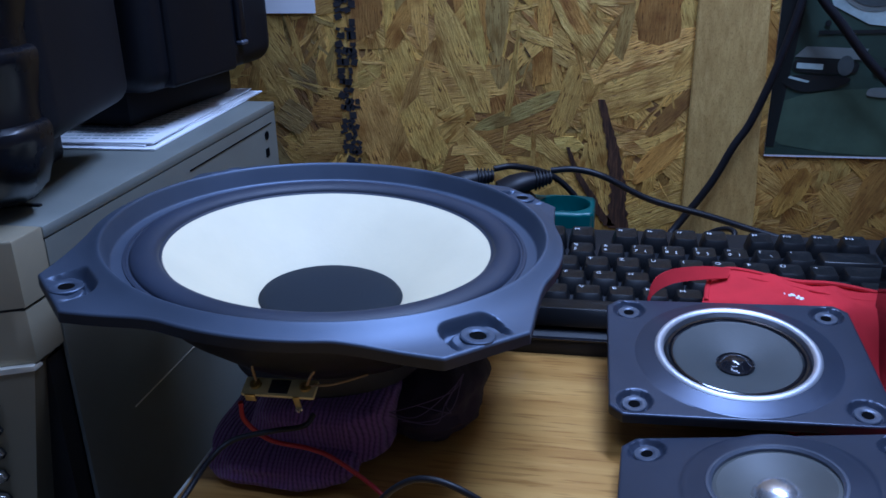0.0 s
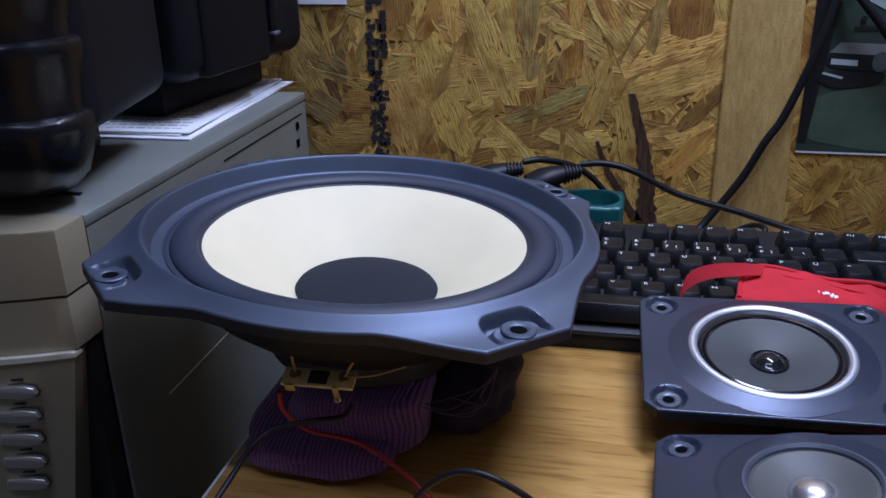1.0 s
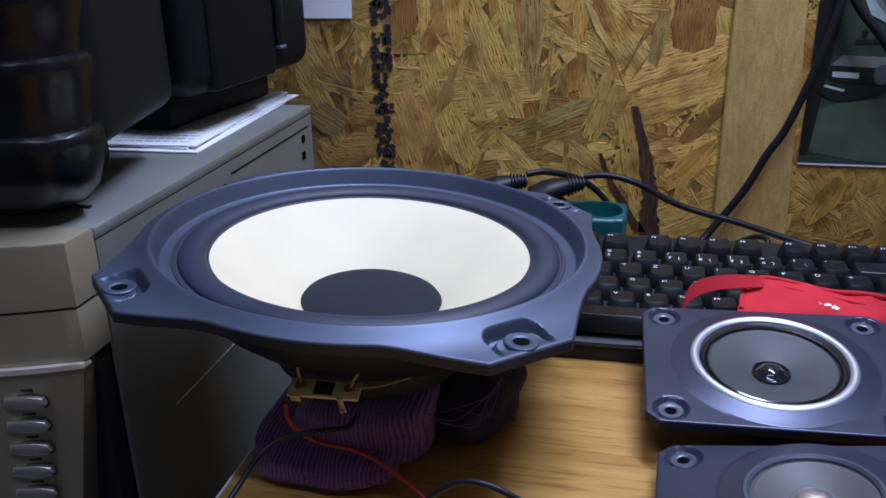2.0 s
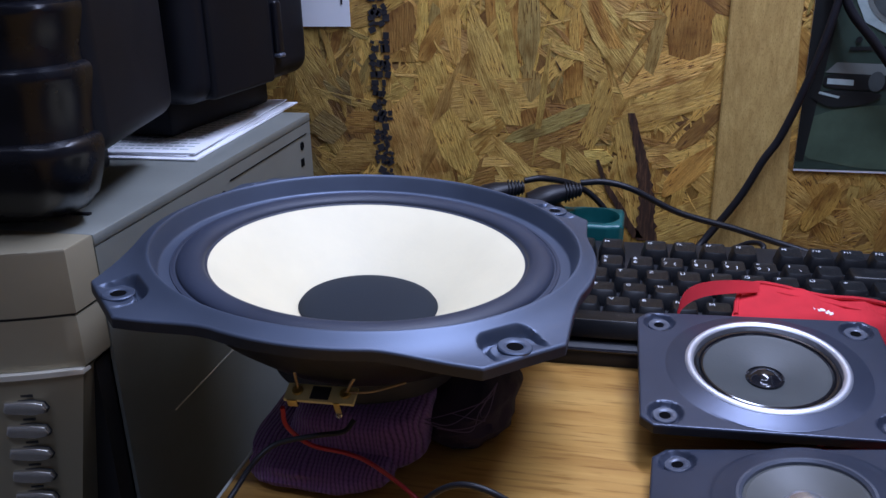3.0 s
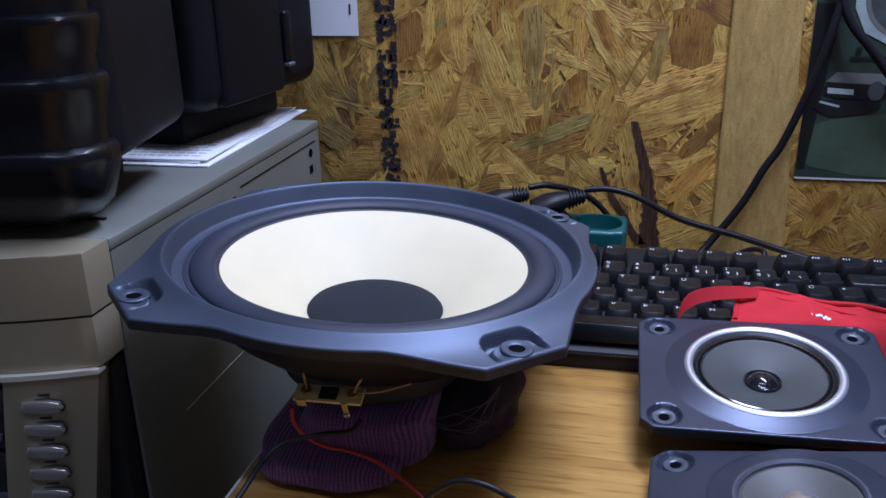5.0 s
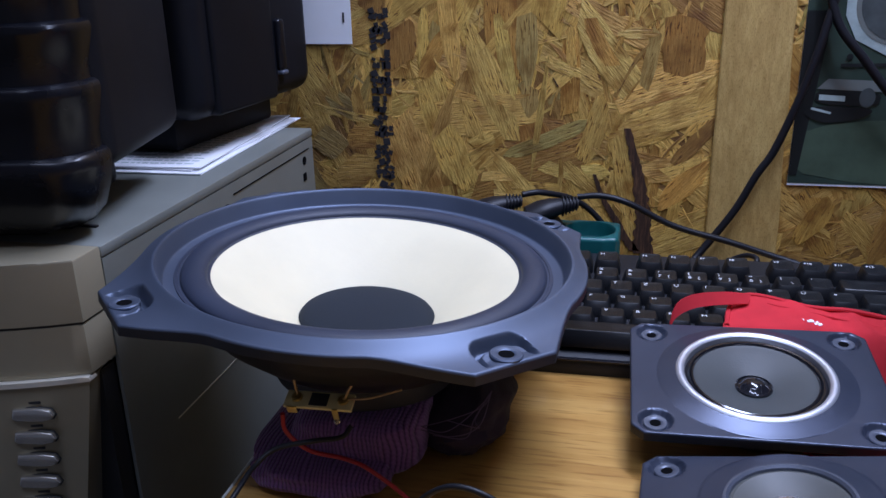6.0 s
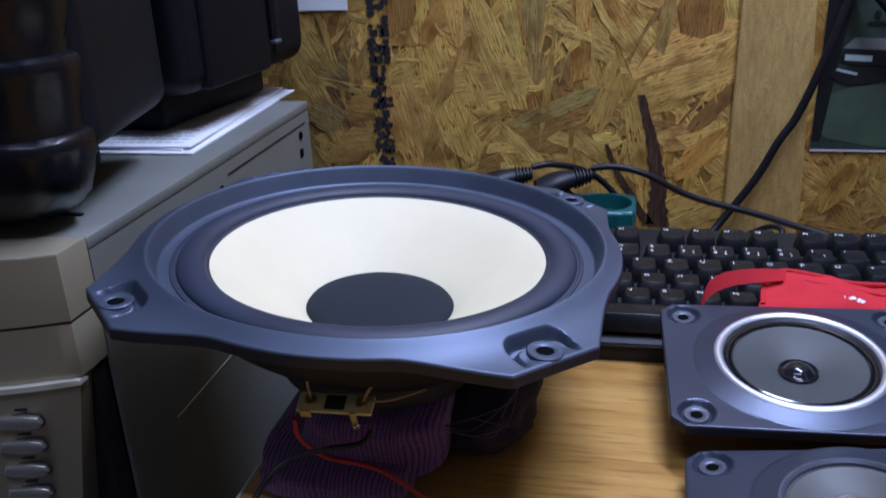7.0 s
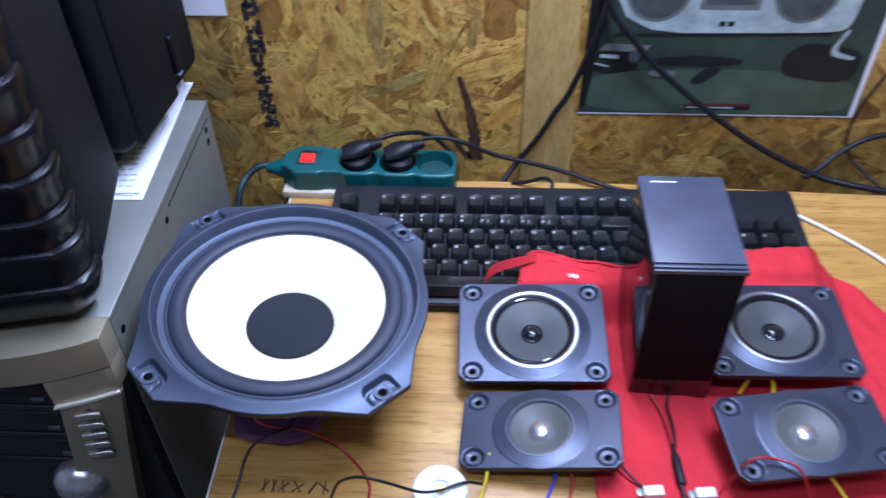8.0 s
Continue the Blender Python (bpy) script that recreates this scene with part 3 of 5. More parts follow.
bm = pitted([(0.0880, -0.0096), (0.0945, -0.0094), (0.0951, -0.0091), (0.0955, -0.0084), (0.0976, -0.0014), (0.0980, -0.0006), (0.0985, -0.0001), (0.0991, 0.0)],
            lambda a: ear_radius(a, 0.1064, 0.1208, 0.0190, 29), ear_pocket, 56, 1280, lambda d: 0.0064 * (1 - math.exp(-(d / 0.0082) ** 1.25)), 0.0012, 0.0050, 0.088)
# second material puts the shade below the rim into the colour
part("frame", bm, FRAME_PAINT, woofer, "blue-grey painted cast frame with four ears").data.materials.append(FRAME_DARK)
for hx, hy in hole_at:
    part("screw_boss", screw_boss(0.0066, 0.0006, 0.0030), FRAME_PAINT, woofer, "raised boss with a screw hole", m=Matrix.Translation((hx, hy, -0.0059)))
    # black disc in place of the shade down the screw hole
    part("screw_hole_shade", lathe([(0, 0.0), (0.0032, 0.0), (0.0032, -0.0020)], 20), HOLE, woofer, m=Matrix.Translation((hx, hy, -0.0058)))
part("gasket", lathe([(0.0905, -0.0097), (0.0902, -0.0090), (0.0888, -0.0090), (0.0884, -0.0100)], 128), RUBBER, woofer)
roll = [(0.0888, -0.0092), (0.0882, -0.0096)] + [(0.0814 + 0.0062 * math.cos(math.pi * k / 14), -0.0096 + 0.0036 * math.sin(math.pi * k / 14)) for k in range(15)] + [(0.0740, -0.0102)]
part("surround", lathe(roll, 128), RUBBER, woofer, "dark rubber half-roll surround")
cone = [(0.0752, -0.0097)] + [(0.0747 - 0.0412 * k / 12, -0.0099 - 0.0272 * (k / 12) ** 1.1) for k in range(13)]
part("cone", lathe(cone, 128), CONE, woofer, "cream paper cone")
cap = [(0.0338, -0.0364)] + [(0.0334 * math.cos(0.5 * math.pi * k / 8), -0.0360 + 0.0050 * math.sin(0.5 * math.pi * k / 8)) for k in range(8)] + [(0, -0.0310)]
part("dust_cap", lathe(cap, 96), CAP, woofer, "dark felt dust cap")
basket = [(0.0900, -0.0130), (0.0860, -0.0205), (0.0770, -0.0325), (0.0610, -0.0455), (0.0500, -0.0494), (0.0480, -0.0514), (0.0, -0.0514)]
part("basket", lathe(basket, 96), FRAME_DARK, woofer, "dark tapering basket")
part("magnet", lathe([(0, -0.0504), (0.0440, -0.0504), (0.0460, -0.0519), (0.0460, -0.0634), (0.0440, -0.0654), (0, -0.0654)], 72), MAGNET, woofer, "ferrite ring magnet")
strip = part("terminal_strip", box(-0.0150, 0.0150, -0.0042, 0.0042, -0.0008, 0.0008, 0.0003), BOARD, woofer, "pale fibre terminal strip", m=pose(0.0022, -0.0732, -0.0434, 22, -4, 1))
part("solder_tag", box(-0.0040, 0.0040, -0.0032, 0.0032, 0.0007, 0.0012, 0.0002), MAGNET, strip, "dark riveted plate")
for x in (-0.0100, 0.0105):
    part("rivet", lathe([(0.0024, 0.0008), (0.0022, 0.0018), (0.0008, 0.0020), (0, 0.0014)], 20), BRASS, strip, m=Matrix.Translation((x, 0.0004, 0)))
part("lug", box(-0.0013, 0.0013, -0.0050, -0.0042, -0.0058, 0.0010, 0.0003), BRASS, strip, "brass lug", m=Matrix.Translation((0.0078, 0, 0)))
part("lug", box(-0.0022, 0.0022, -0.0050, -0.0042, -0.0030, 0.0010, 0.0003), BRASS, strip, "brass lug", m=Matrix.Translation((-0.0112, 0, 0)))
part("solder_blob", lathe([(0, -0.0084), (0.0010, -0.0078), (0.0015, -0.0066), (0.0012, -0.0054), (0, -0.0050)], 16), DOME, strip, "shiny blob of solder", m=Matrix.Translation((0.0078, -0.0048, 0)))
for x, dx in ((-0.0080, -0.003), (0.0130, 0.010)):
    part("lead_wire", tube([(x, -0.0727, -0.0414), (x + dx * 0.3, -0.0737, -0.0344), (x + dx, -0.0690, -0.0239)], 0.0006, 8), TINSEL, woofer, "braided copper lead")
part("lead_wire", tube([(0.0140, -0.0727, -0.0409), (0.024, -0.0722, -0.0390), (0.036, -0.0660, -0.0365)], 0.0005, 8), TINSEL, woofer, "braided copper lead")

# ---- square midrange and oblong tweeter units ----


def plate_radius(a, hx, hy, cut):
    c, s = abs(math.cos(a)), abs(math.sin(a))
    r = min(hx / c if c > 1e-6 else 9, hy / s if s > 1e-6 else 9)
    return min(r, (hx + hy - cut) / (c + s))


def driver_plate(name, m, label, hx, hy, sx, sy, inner, group, cone, ring=None):
    ob = thing(name, m, label, "loudspeaker driver", group)
    holes = [(a * sx, b * sy) for a in (-1, 1) for b in (-1, 1)]
    r = inner
    up = 0.0024 if cone == "mid" else 0.0012
    skirt = [(r + 0.0006 + 0.0090 * k / 6, up * (1 - k / 6)) for k in range(6)]
    bm = pitted([(r - 0.0010, up - 0.0040), (r + 0.0002, up - 0.0004)] + skirt + [(r + 0.0094, 0.00015), (r + 0.0099, 0.0)], lambda a: plate_radius(a, hx, hy, 0.006), round_pits(holes, 0.0082, 0.0026), 26, 480, lambda d: 0.0002, 0.0010, 0.0050, r - 0.0010)
    # plate edge and underside darkened for shade in the same way
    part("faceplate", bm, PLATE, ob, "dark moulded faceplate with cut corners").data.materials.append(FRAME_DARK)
    for x, y in holes:
        part("screw_boss", screw_boss(0.0056, -0.0012, 0.0025), BOSS, ob, m=Matrix.Translation((x, y, -0.0004)))
        # shade of the hole, as a black disc just below the boss
        part("screw_hole_shade", lathe([(0, -0.0017), (0.0027, -0.0017), (0.0027, -0.0030)], 20), HOLE, ob, m=Matrix.Translation((x, y, -0.0004)))
    if cone == "mid":
        part("trim_ring", lathe([(r + 0.0014, up - 0.0012), (r + 0.0012, up), (r + 0.0004, up + 0.0008), (r - 0.0008, up + 0.0011), (r - 0.0020, up + 0.0008), (r - 0.0029, up - 0.0002), (r - 0.0032, up - 0.0050)], 128), ring or CHROME, ob, "silver trim ring")
        part("surround", lathe([(r - 0.0031, -0.0010), (r - 0.0036, -0.0002), (r - 0.0046, 0.0005), (r - 0.0056, 0.0002), (r - 0.0062, -0.0008), (r - 0.0067, 0.0000), (r - 0.0074, 0.0002), (r - 0.0080, -0.0012)], 96), GLOSS_BLACK, ob, "glossy black rubber roll")
        q = r - 0.0078
        part("cone", lathe([(q + 0.0004, -0.0001)] + [(q * (1 - k / 10) + 0.0070 * k / 10, -0.0003 - 0.0062 * (k / 10) ** 1.2) for k in range(11)], 96), GREY_CONE, ob, "dark grey paper cone")
        part("dust_cap", lathe([(0.0092, -0.0066), (0.0090, -0.0048), (0.0084, -0.0044), (0.0077, -0.0051), (0.0071, -0.0049), (0.0059, -0.0034), (0.0036, -0.0020), (0.0016, -0.0015), (0.0, -0.0014)], 48), GLOSS_BLACK, ob, "glossy black dome")
        part("basket", lathe([(r, -0.0052), (r - 0.002, -0.0120), (0.024, -0.0185), (0.0, -0.0185)], 64), FRAME_DARK, ob)
        part("magnet", lathe([(0, -0.0180), (0.0240, -0.0180), (0.0240, -0.0262), (0, -0.0262)], 48), MAGNET, ob)
    else:
        part("trim_ring", lathe([(r + 0.0008, up - 0.0010), (r + 0.0004, up + 0.0003), (r - 0.0008, up + 0.0004), (r - 0.0018, up - 0.0006), (r - 0.0022, up - 0.0040)], 96), BOSS, ob)
        part("diaphragm", lathe([(r - 0.0016, -0.0008), (r - 0.0036, -0.0002), (r - 0.0060, -0.0012), (0.0150, -0.0034), (0.0094, -0.0046)], 96), FILM, ob, "grey film diaphragm")
        part("dome", lathe([(0.0096, -0.0048), (0.0090, -0.0034), (0.0074, -0.0014), (0.0050, -0.0001), (0.0024, 0.0005), (0, 0.0006)], 48), DOME, ob, "silvery dome")
        part("chamber", lathe([(r, -0.0052), (r - 0.004, -0.0120), (0, -0.0120)], 48), FRAME_DARK, ob)
        part("magnet", lathe([(0, -0.0118), (0.0200, -0.0118), (0.0200, -0.0190), (0, -0.0190)], 48), MAGNET, ob)
    return ob


driver_plate("midrange", pose(0.0817, 0.4043, 0.0305, 7.0, -1.2, 1.0), "square midrange driver with silver ring and grey cone, on red cloth", 0.0605, 0.0480, 0.0491, 0.0382, 0.0370, "loose drivers", "mid")
driver_plate("midrange", pose(0.2780, 0.4105, 0.0345, 1.0, 0.0, 1.2), "square midrange driver with dull ring, lying beside the black box", 0.0605, 0.0480, 0.0491, 0.0382, 0.0370, "loose drivers", "mid", DULL)
driver_plate("tweeter", pose(0.0855, 0.3156, 0.0222, -0.4, -9.0, -3.0), "oblong tweeter with silvery dome, on the bench by coloured wires", 0.0600, 0.0345, 0.0491, 0.0252, 0.0255, "loose drivers", "tweeter")
driver_plate("tweeter", pose(0.2755, 0.3080, 0.0400, 3.0, 0.0, 8.4), "oblong tweeter with silvery dome, propped on red cloth", 0.0600, 0.0345, 0.0491, 0.0258, 0.0255, "loose drivers", "tweeter")

# ---- black box speaker standing among the drivers ----
cube = thing("box_speaker", pose(0.1890, 0.4110, 0.0), "small glossy black upright box speaker standing on red cloth", "speaker")
part("cabinet", box(-0.0315, 0.0315, -0.0500, 0.0500, 0.0030, 0.1440, 0.0016), GLOSS_BLACK, cube, "glossy black cabinet")
part("front_panel", box(-0.0300, 0.0300, -0.0508, -0.0500, 0.0270, 0.1425, 0.0003), MATT_BLACK, cube, "matt black front panel")
part("lid", box(-0.0322, 0.0322, -0.0440, 0.0505, 0.1440, 0.1490, 0.0012), SATIN_TOP, cube, "satin dark blue-grey lid")
part("front_lip", box(-0.0322, 0.0322, -0.0480, -0.0450, 0.1440, 0.1484, 0.0007), SATIN_TOP, cube)
part("front_edge", box(-0.0322, 0.0322, -0.0512, -0.0490, 0.1440, 0.1478, 0.0007), SATIN_TOP, cube)
part("mark", box(-0.0235, -0.0040, 0.0425, 0.0437, 0.1490, 0.1493), LEGEND, cube, "thin white printed bar", smooth=False)
part("badge", box(-0.0060, 0.0030, -0.0506, -0.0500, 0.0170, 0.0260, 0.0002), BAY, cube)

# ---- keyboard ----
KB = pose(-0.0936, 0.5170, 0.0, 0, 0, 0.7)
U = 0.01905
keyboard = thing("keyboard", KB, "black full-size desktop keyboard with white lettering, under a red cloth", "keyboard")


def top_z(v):
    return 0.0285 + 0.00125 * v


prof = [(-0.0690, 0.0), (-0.0700, 0.006), (-0.0680, 0.0105), (-0.0560, 0.0150), (-0.0500, 0.0165), (0.0720, 0.0225), (0.0790, 0.0215), (0.0800, 0.0180), (0.0780, 0.0)]
bm = bmesh.new()
ends = [[bm.verts.new((x, y, z)) for y, z in prof] for x in (-0.0145, 0.4350)]
bm.faces.new(ends[0])
bm.faces.new(ends[1][::-1])
for i in range(len(prof)):
    j = (i + 1) % len(prof)
    bm.faces.new((ends[0][i], ends[0][j], ends[1][j], ends[1][i]))
bmesh.ops.bevel(bm, geom=[e for e in bm.edges if abs(e.verts[0].co.x - e.verts[1].co.x) < 1e-6], offset=0.0015, segments=2, affect="EDGES")
part("body", bm, KB_BODY, keyboard, "charcoal plastic body")
part("front_lip", box(-0.0140, 0.4345, -0.0706, -0.0660, 0.0092, 0.0104, 0.0004), GLOSS_BLACK, keyboard)
KEY_MESH = {}


def key_mesh(w):
    if w not in KEY_MESH:
        bm = bmesh.new()
        hw, hd = 0.5 * w * U - 0.0006, 0.0087
        tw, td = hw - 0.0024, 0.0066
        levels = ((hw, hd, 0, -0.0100), (hw, hd, 0, -0.0086), (hw - 0.0012, hd - 0.0009, 0.0002, -0.0040), (tw + 0.0004, td + 0.0004, 0.0009, -0.0006), (tw, td, 0.0009, 0.0), (tw * 0.45, td * 0.8, 0.0009, -0.0005))
        rows = []
        for a, b, off, z in levels:
            c = min(0.0012, a * 0.2)
            rows.append([bm.verts.new((x, y + off, z)) for x, y in ((-a + c, -b), (a - c, -b), (a, -b + c), (a, b - c), (a - c, b), (-a + c, b), (-a, b - c), (-a, -b + c))])
        for p, q in zip(rows, rows[1:]):
            for i in range(8):
                bm.faces.new((p[i], p[(i + 1) % 8], q[(i + 1) % 8], q[i]))
        bm.faces.new(rows[-1])
        KEY_MESH[w] = mesh_of("key", bm, KEY, True, 0.9)
    return KEY_MESH[w]


LEGEND_MESH = {}


def put_key(u, v, w=1.0, words="", upper="", third=""):
    ob = new("key", key_mesh(w))
    ob.parent = keyboard
    lean = {0: 3, 1: 5, 2.35: 7}.get(v, -2)
    ob.matrix_basis = pose((u + 0.5 * (w - 1)) * U + 0.0030, v * U + 0.0020, top_z(v), lean, 0, 0)
    if words:
        if words not in LEGEND_MESH:
            LEGEND_MESH[words] = mesh_of("legend", lines_of_text(words, 0.0046 if len(words) == 1 else 0.0034, 0.00008), LEGEND)
        t = new("legend", LEGEND_MESH[words])
        t.parent = ob
        t.matrix_basis = pose(-0.5 * w * U + 0.0042, 0.0024 if not upper else -0.0028, 0.0001)
    for sign, x, y in ((upper, 0.0042, 0.0030), (third, 0.0104, -0.0028)):
        if sign:
            if sign not in LEGEND_MESH:
                LEGEND_MESH[sign] = mesh_of("legend", lines_of_text(sign, 0.0042, 0.00008), LEGEND)
            t = new("legend", LEGEND_MESH[sign])
            t.parent = ob
            t.matrix_basis = pose(-0.5 * w * U + x, y, 0.0001)


for i, w in enumerate(["", "F1", "F2", "F3", "F4", "F5", "F6", "F7", "F8", "F9", "F10", "F11", "F12"]):
    put_key([0, 2, 3, 4, 5, 6.5, 7.5, 8.5, 9.5, 11, 12, 13, 14][i], 2.35, 1.0, w)
for i, w in enumerate(["", "1", "2", "3", "4", "5", "6", "7", "8", "9", "0", "?", "'"]):
    put_key(i, 1, 1.0, w, " !\"#$%&/()=  "[i].strip(), {7: "{", 8: "[", 9: "]", 10: "}", 11: "\\"}.get(i, ""))
put_key(13, 1, 2.0)
put_key(0, 0, 1.5)
for i, w in enumerate("QWERTZUIOPÜ+"):
    put_key(1.5 + i, 0, 1.0, w)
put_key(13.5, 0, 1.5)
put_key(0, -1, 1.75)
for i, w in enumerate("ASDFGHJKLÖÄ#"):
    put_key(1.75 + i, -1, 1.0, w)
put_key(13.75, -1, 1.25)
put_key(0, -2, 1.25)
put_key(1.25, -2)
for i, w in enumerate("YXCVBNM,.-"):
    put_key(2.25 + i, -2, 1.0, w)
put_key(12.25, -2, 2.75)
for u, w in ((0, 1.5), (1.5, 1.25), (2.75, 1.25), (4, 6.25), (10.25, 1.25), (11.5, 1.25), (12.75, 1.0), (13.75, 1.25)):
    put_key(u, -3, w)
for i in range(3):
    for v in (2.35, 1, 0):
        put_key(15.3 + i, v)
    put_key(15.3 + i, -3)
put_key(16.3, -2)
for i in range(4):
    for v in (1, 0, -1, -2):
        put_key(18.6 + i, v, 1.0, {(0, 0): "7", (1, 0): "8", (2, 0): "9", (0, -1): "4", (1, -1): "5", (2, -1): "6", (0, -2): "1", (1, -2): "2", (2, -2): "3"}.get((i, v), ""))
put_key(18.6, -3, 2.0)
put_key(20.6, -3)
for x, y in ((0.01, 0.06), (0.41, 0.06)):
    part("foot", box(x - 0.008, x + 0.008, y - 0.004, y + 0.004, 0.0, 0.004, 0.0005), KB_BODY, keyboard)

# ---- red cloth bag ----


def piece(x, pts):
    return float(np.interp(x, [p[0] for p in pts], [p[1] for p in pts]))


def cloth_height(x, y):
    """Rests on the table, and climbs over the keyboard's front rows."""
    over = max(0.0, min(1.0, (y - 0.432) / 0.026))
    over = over * over * (3 - 2 * over)
    if x > 0.325:
        over *= max(0.0, 1 - (x - 0.325) / 0.03)
    z = 0.0022 + over * (0.0315 + 0.06 * (y - 0.46))
    fold = 1 - abs(noise.noise(Vector((x * 34 + y * 9, y * 13 - x * 6, 2.2)))) * 2.2
    pressed = max(0.0, min(1.0, (x - 0.200) / 0.015, (0.350 - x) / 0.010, (0.472 - y) / 0.008))
    if pressed > 0:
        z -= 0.0035 * pressed * over
    loose = 1 - 0.92 * pressed
    v = Vector((x * 26, y * 26, 0.3))
    fold = loose * fold if fold > 0 else fold
    z += loose * 0.0050 * abs(noise.noise(v)) * (1 - 0.3 * over) + loose * 0.0018 * abs(noise.noise(v * 2.7)) + 0.0026 * max(0.0, fold) ** 2
    return z


bm = bmesh.new()
NX, NY = 150, 120
left = [(0.0, 0.128), (0.45, 0.125), (0.62, 0.100), (0.80, 0.070), (0.9, 0.070), (1.0, 0.0785)]
right = [(0.0, 0.420), (0.5, 0.415), (0.8, 0.398), (0.93, 0.376), (1.0, 0.352)]
topline = [(0.07, 0.476), (0.082, 0.486), (0.094, 0.487), (0.12, 0.480), (0.162, 0.474), (0.22, 0.484), (0.28, 0.497), (0.33, 0.503), (0.37, 0.502)]
grid = []
for j in range(NY + 1):
    t = j / NY
    l, r = piece(t, left), piece(t, right)
    row = []
    for i in range(NX + 1):
        x = l + (r - l) * i / NX
        y = 0.235 + (piece(x, topline) - 0.235) * t
        x += 0.0020 * noise.noise(Vector((y * 30, 2.0, 0))) * (1 if i in (0, NX) else 0.3)
        row.append(bm.verts.new((x, y, cloth_height(x, y))))
    grid.append(row)
for a, b in zip(grid, grid[1:]):
    for i in range(NX):
        bm.faces.new((a[i], a[i + 1], b[i + 1], b[i]))
cloth = thing("cloth_bag", pose(0, 0, 0), "crumpled bright red cotton bag spread over bench and keyboard", "cloth bag")
sheet = part("bag_cloth", bm, RED, cloth, "red cotton cloth")
sol = sheet.modifiers.new("thickness", "SOLIDIFY")
sol.thickness, sol.offset = 0.0014, 1
hem = [(0.0725, 0.4560), (0.0745, 0.4700), (0.0790, 0.4830), (0.0870, 0.4862), (0.0980, 0.4850), (0.1200, 0.4788), (0.1400, 0.4760), (0.1620, 0.4728)]
part("hem", tube([(x, y, cloth_height(x, y) + 0.0012) for x, y in hem], 0.0014, 8), RED, cloth, "rolled hem")
seam = [(0.0960, 0.4780), (0.1200, 0.4715), (0.1500, 0.4655), (0.1620, 0.4640)]
part("seam", tube([(x, y, cloth_height(x, y) + 0.0010) for x, y in seam], 0.0008, 8), RED, cloth, "stitched seam")
half = [(0, 0.0008, 0.0040), (0.0002, 0.0014, 0.0040), (0, 0.0018, 0.0036), (0, 0.0022, 0.0030), (0.001, 0.0030, 0.0018)]
part("strap", ribbon([(0.0420, 0.4560, 0.0300), (0.0450, 0.4585, 0.0400), (0.0550, 0.4630, 0.0450), (0.0720, 0.4700, 0.0450), (0.0860, 0.4780, 0.0420)], half), RED, cloth, "flat red strap bent into a loop")
part("strap", ribbon([(0.3450, 0.4950, 0.0120), (0.3380, 0.5080, 0.0240), (0.3300, 0.5080, 0.0290), (0.3290, 0.4950, 0.0270), (0.3370, 0.4900, 0.0200)], [(0.001, 0.001, 0.0030)] * 5), RED, cloth, "small red loop")
bm = bmesh.new()
rng = random.Random(8)
for k in range(9):
    x, y = 0.1130 + 0.0011 * k + rng.uniform(-0.0006, 0.0006), 0.4610 + rng.uniform(-0.0016, 0.0016)
    h = cloth_height(x, y) + 0.0013
    b = box(x, x + 0.0013, y - 0.0016, y + rng.uniform(0.0004, 0.0024), h, h + 0.0003)
    me = bpy.data.meshes.new("stitch")
    b.to_mesh(me)
    b.free()
    bm.from_mesh(me)
    bpy.data.meshes.remove(me)
part("print", bm, PAPER, cloth, "small worn white print", smooth=False)

# ---- folded wool hat and dark net under the woofer ----
hat = thing("wool_hat", pose(-0.112, 0.3665, 0.0), "folded purple knitted wool hat lying under the woofer", "hat")


def pillow(cx, cy, cz, ax, ay, az, power, seed, seg=72, rings=36, sag=0.0060, lean=0.0):
    bm = bmesh.new()
    uvl = bm.loops.layers.uv.new("UVMap")

    def sp(v, p):
        return math.copysign(abs(v) ** p, v)

    rows = []
    for j in range(rings + 1):
        b = math.pi * (j / rings - 0.5)
        row = []
        for i in range(seg + 1):
            a = 2 * math.pi * i / seg
            n = Vector((sp(math.cos(b), power) * sp(math.cos(a), power), sp(math.cos(b), power) * sp(math.sin(a), power), sp(math.sin(b), power)))
            w = 1 + 9 * sag * noise.noise(Vector((n.x * 1.7 + seed, n.y * 1.7, n.z * 2.1)))
            w += 4 * sag * noise.noise(Vector((n.x * 5 + seed, n.y * 5, n.z * 5 - seed)))
            drawn = 1 - (lean * (n.z + 1) * 0.5 if n.x < 0 else 0)
            p = Vector((cx + n.x * ax * w * drawn, cy + n.y * ay * w, cz + n.z * az * w))
            p.z = max(p.z, 0.0006)
            row.append(bm.verts.new(p))
        rows.append(row)
    for j in range(rings):
        for i in range(seg):
            f = bm.faces.new((rows[j][i], rows[j][i + 1], rows[j + 1][i + 1], rows[j + 1][i]))
            for loop, (di, dj) in zip(f.loops, ((0, 0), (1, 0), (1, 1), (0, 1))):
                c = loop.vert.co
                loop[uvl].uv = (c.x * 1.0, (c.z + c.y) * 0.5)
    bmesh.ops.remove_doubles(bm, verts=bm.verts[:], dist=1e-5)
    return bm


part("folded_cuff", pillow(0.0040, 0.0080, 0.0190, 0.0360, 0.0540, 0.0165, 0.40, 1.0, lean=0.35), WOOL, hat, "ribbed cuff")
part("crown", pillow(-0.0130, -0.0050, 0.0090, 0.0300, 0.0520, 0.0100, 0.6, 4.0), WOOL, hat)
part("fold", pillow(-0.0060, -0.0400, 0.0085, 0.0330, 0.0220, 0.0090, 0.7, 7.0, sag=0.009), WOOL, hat)
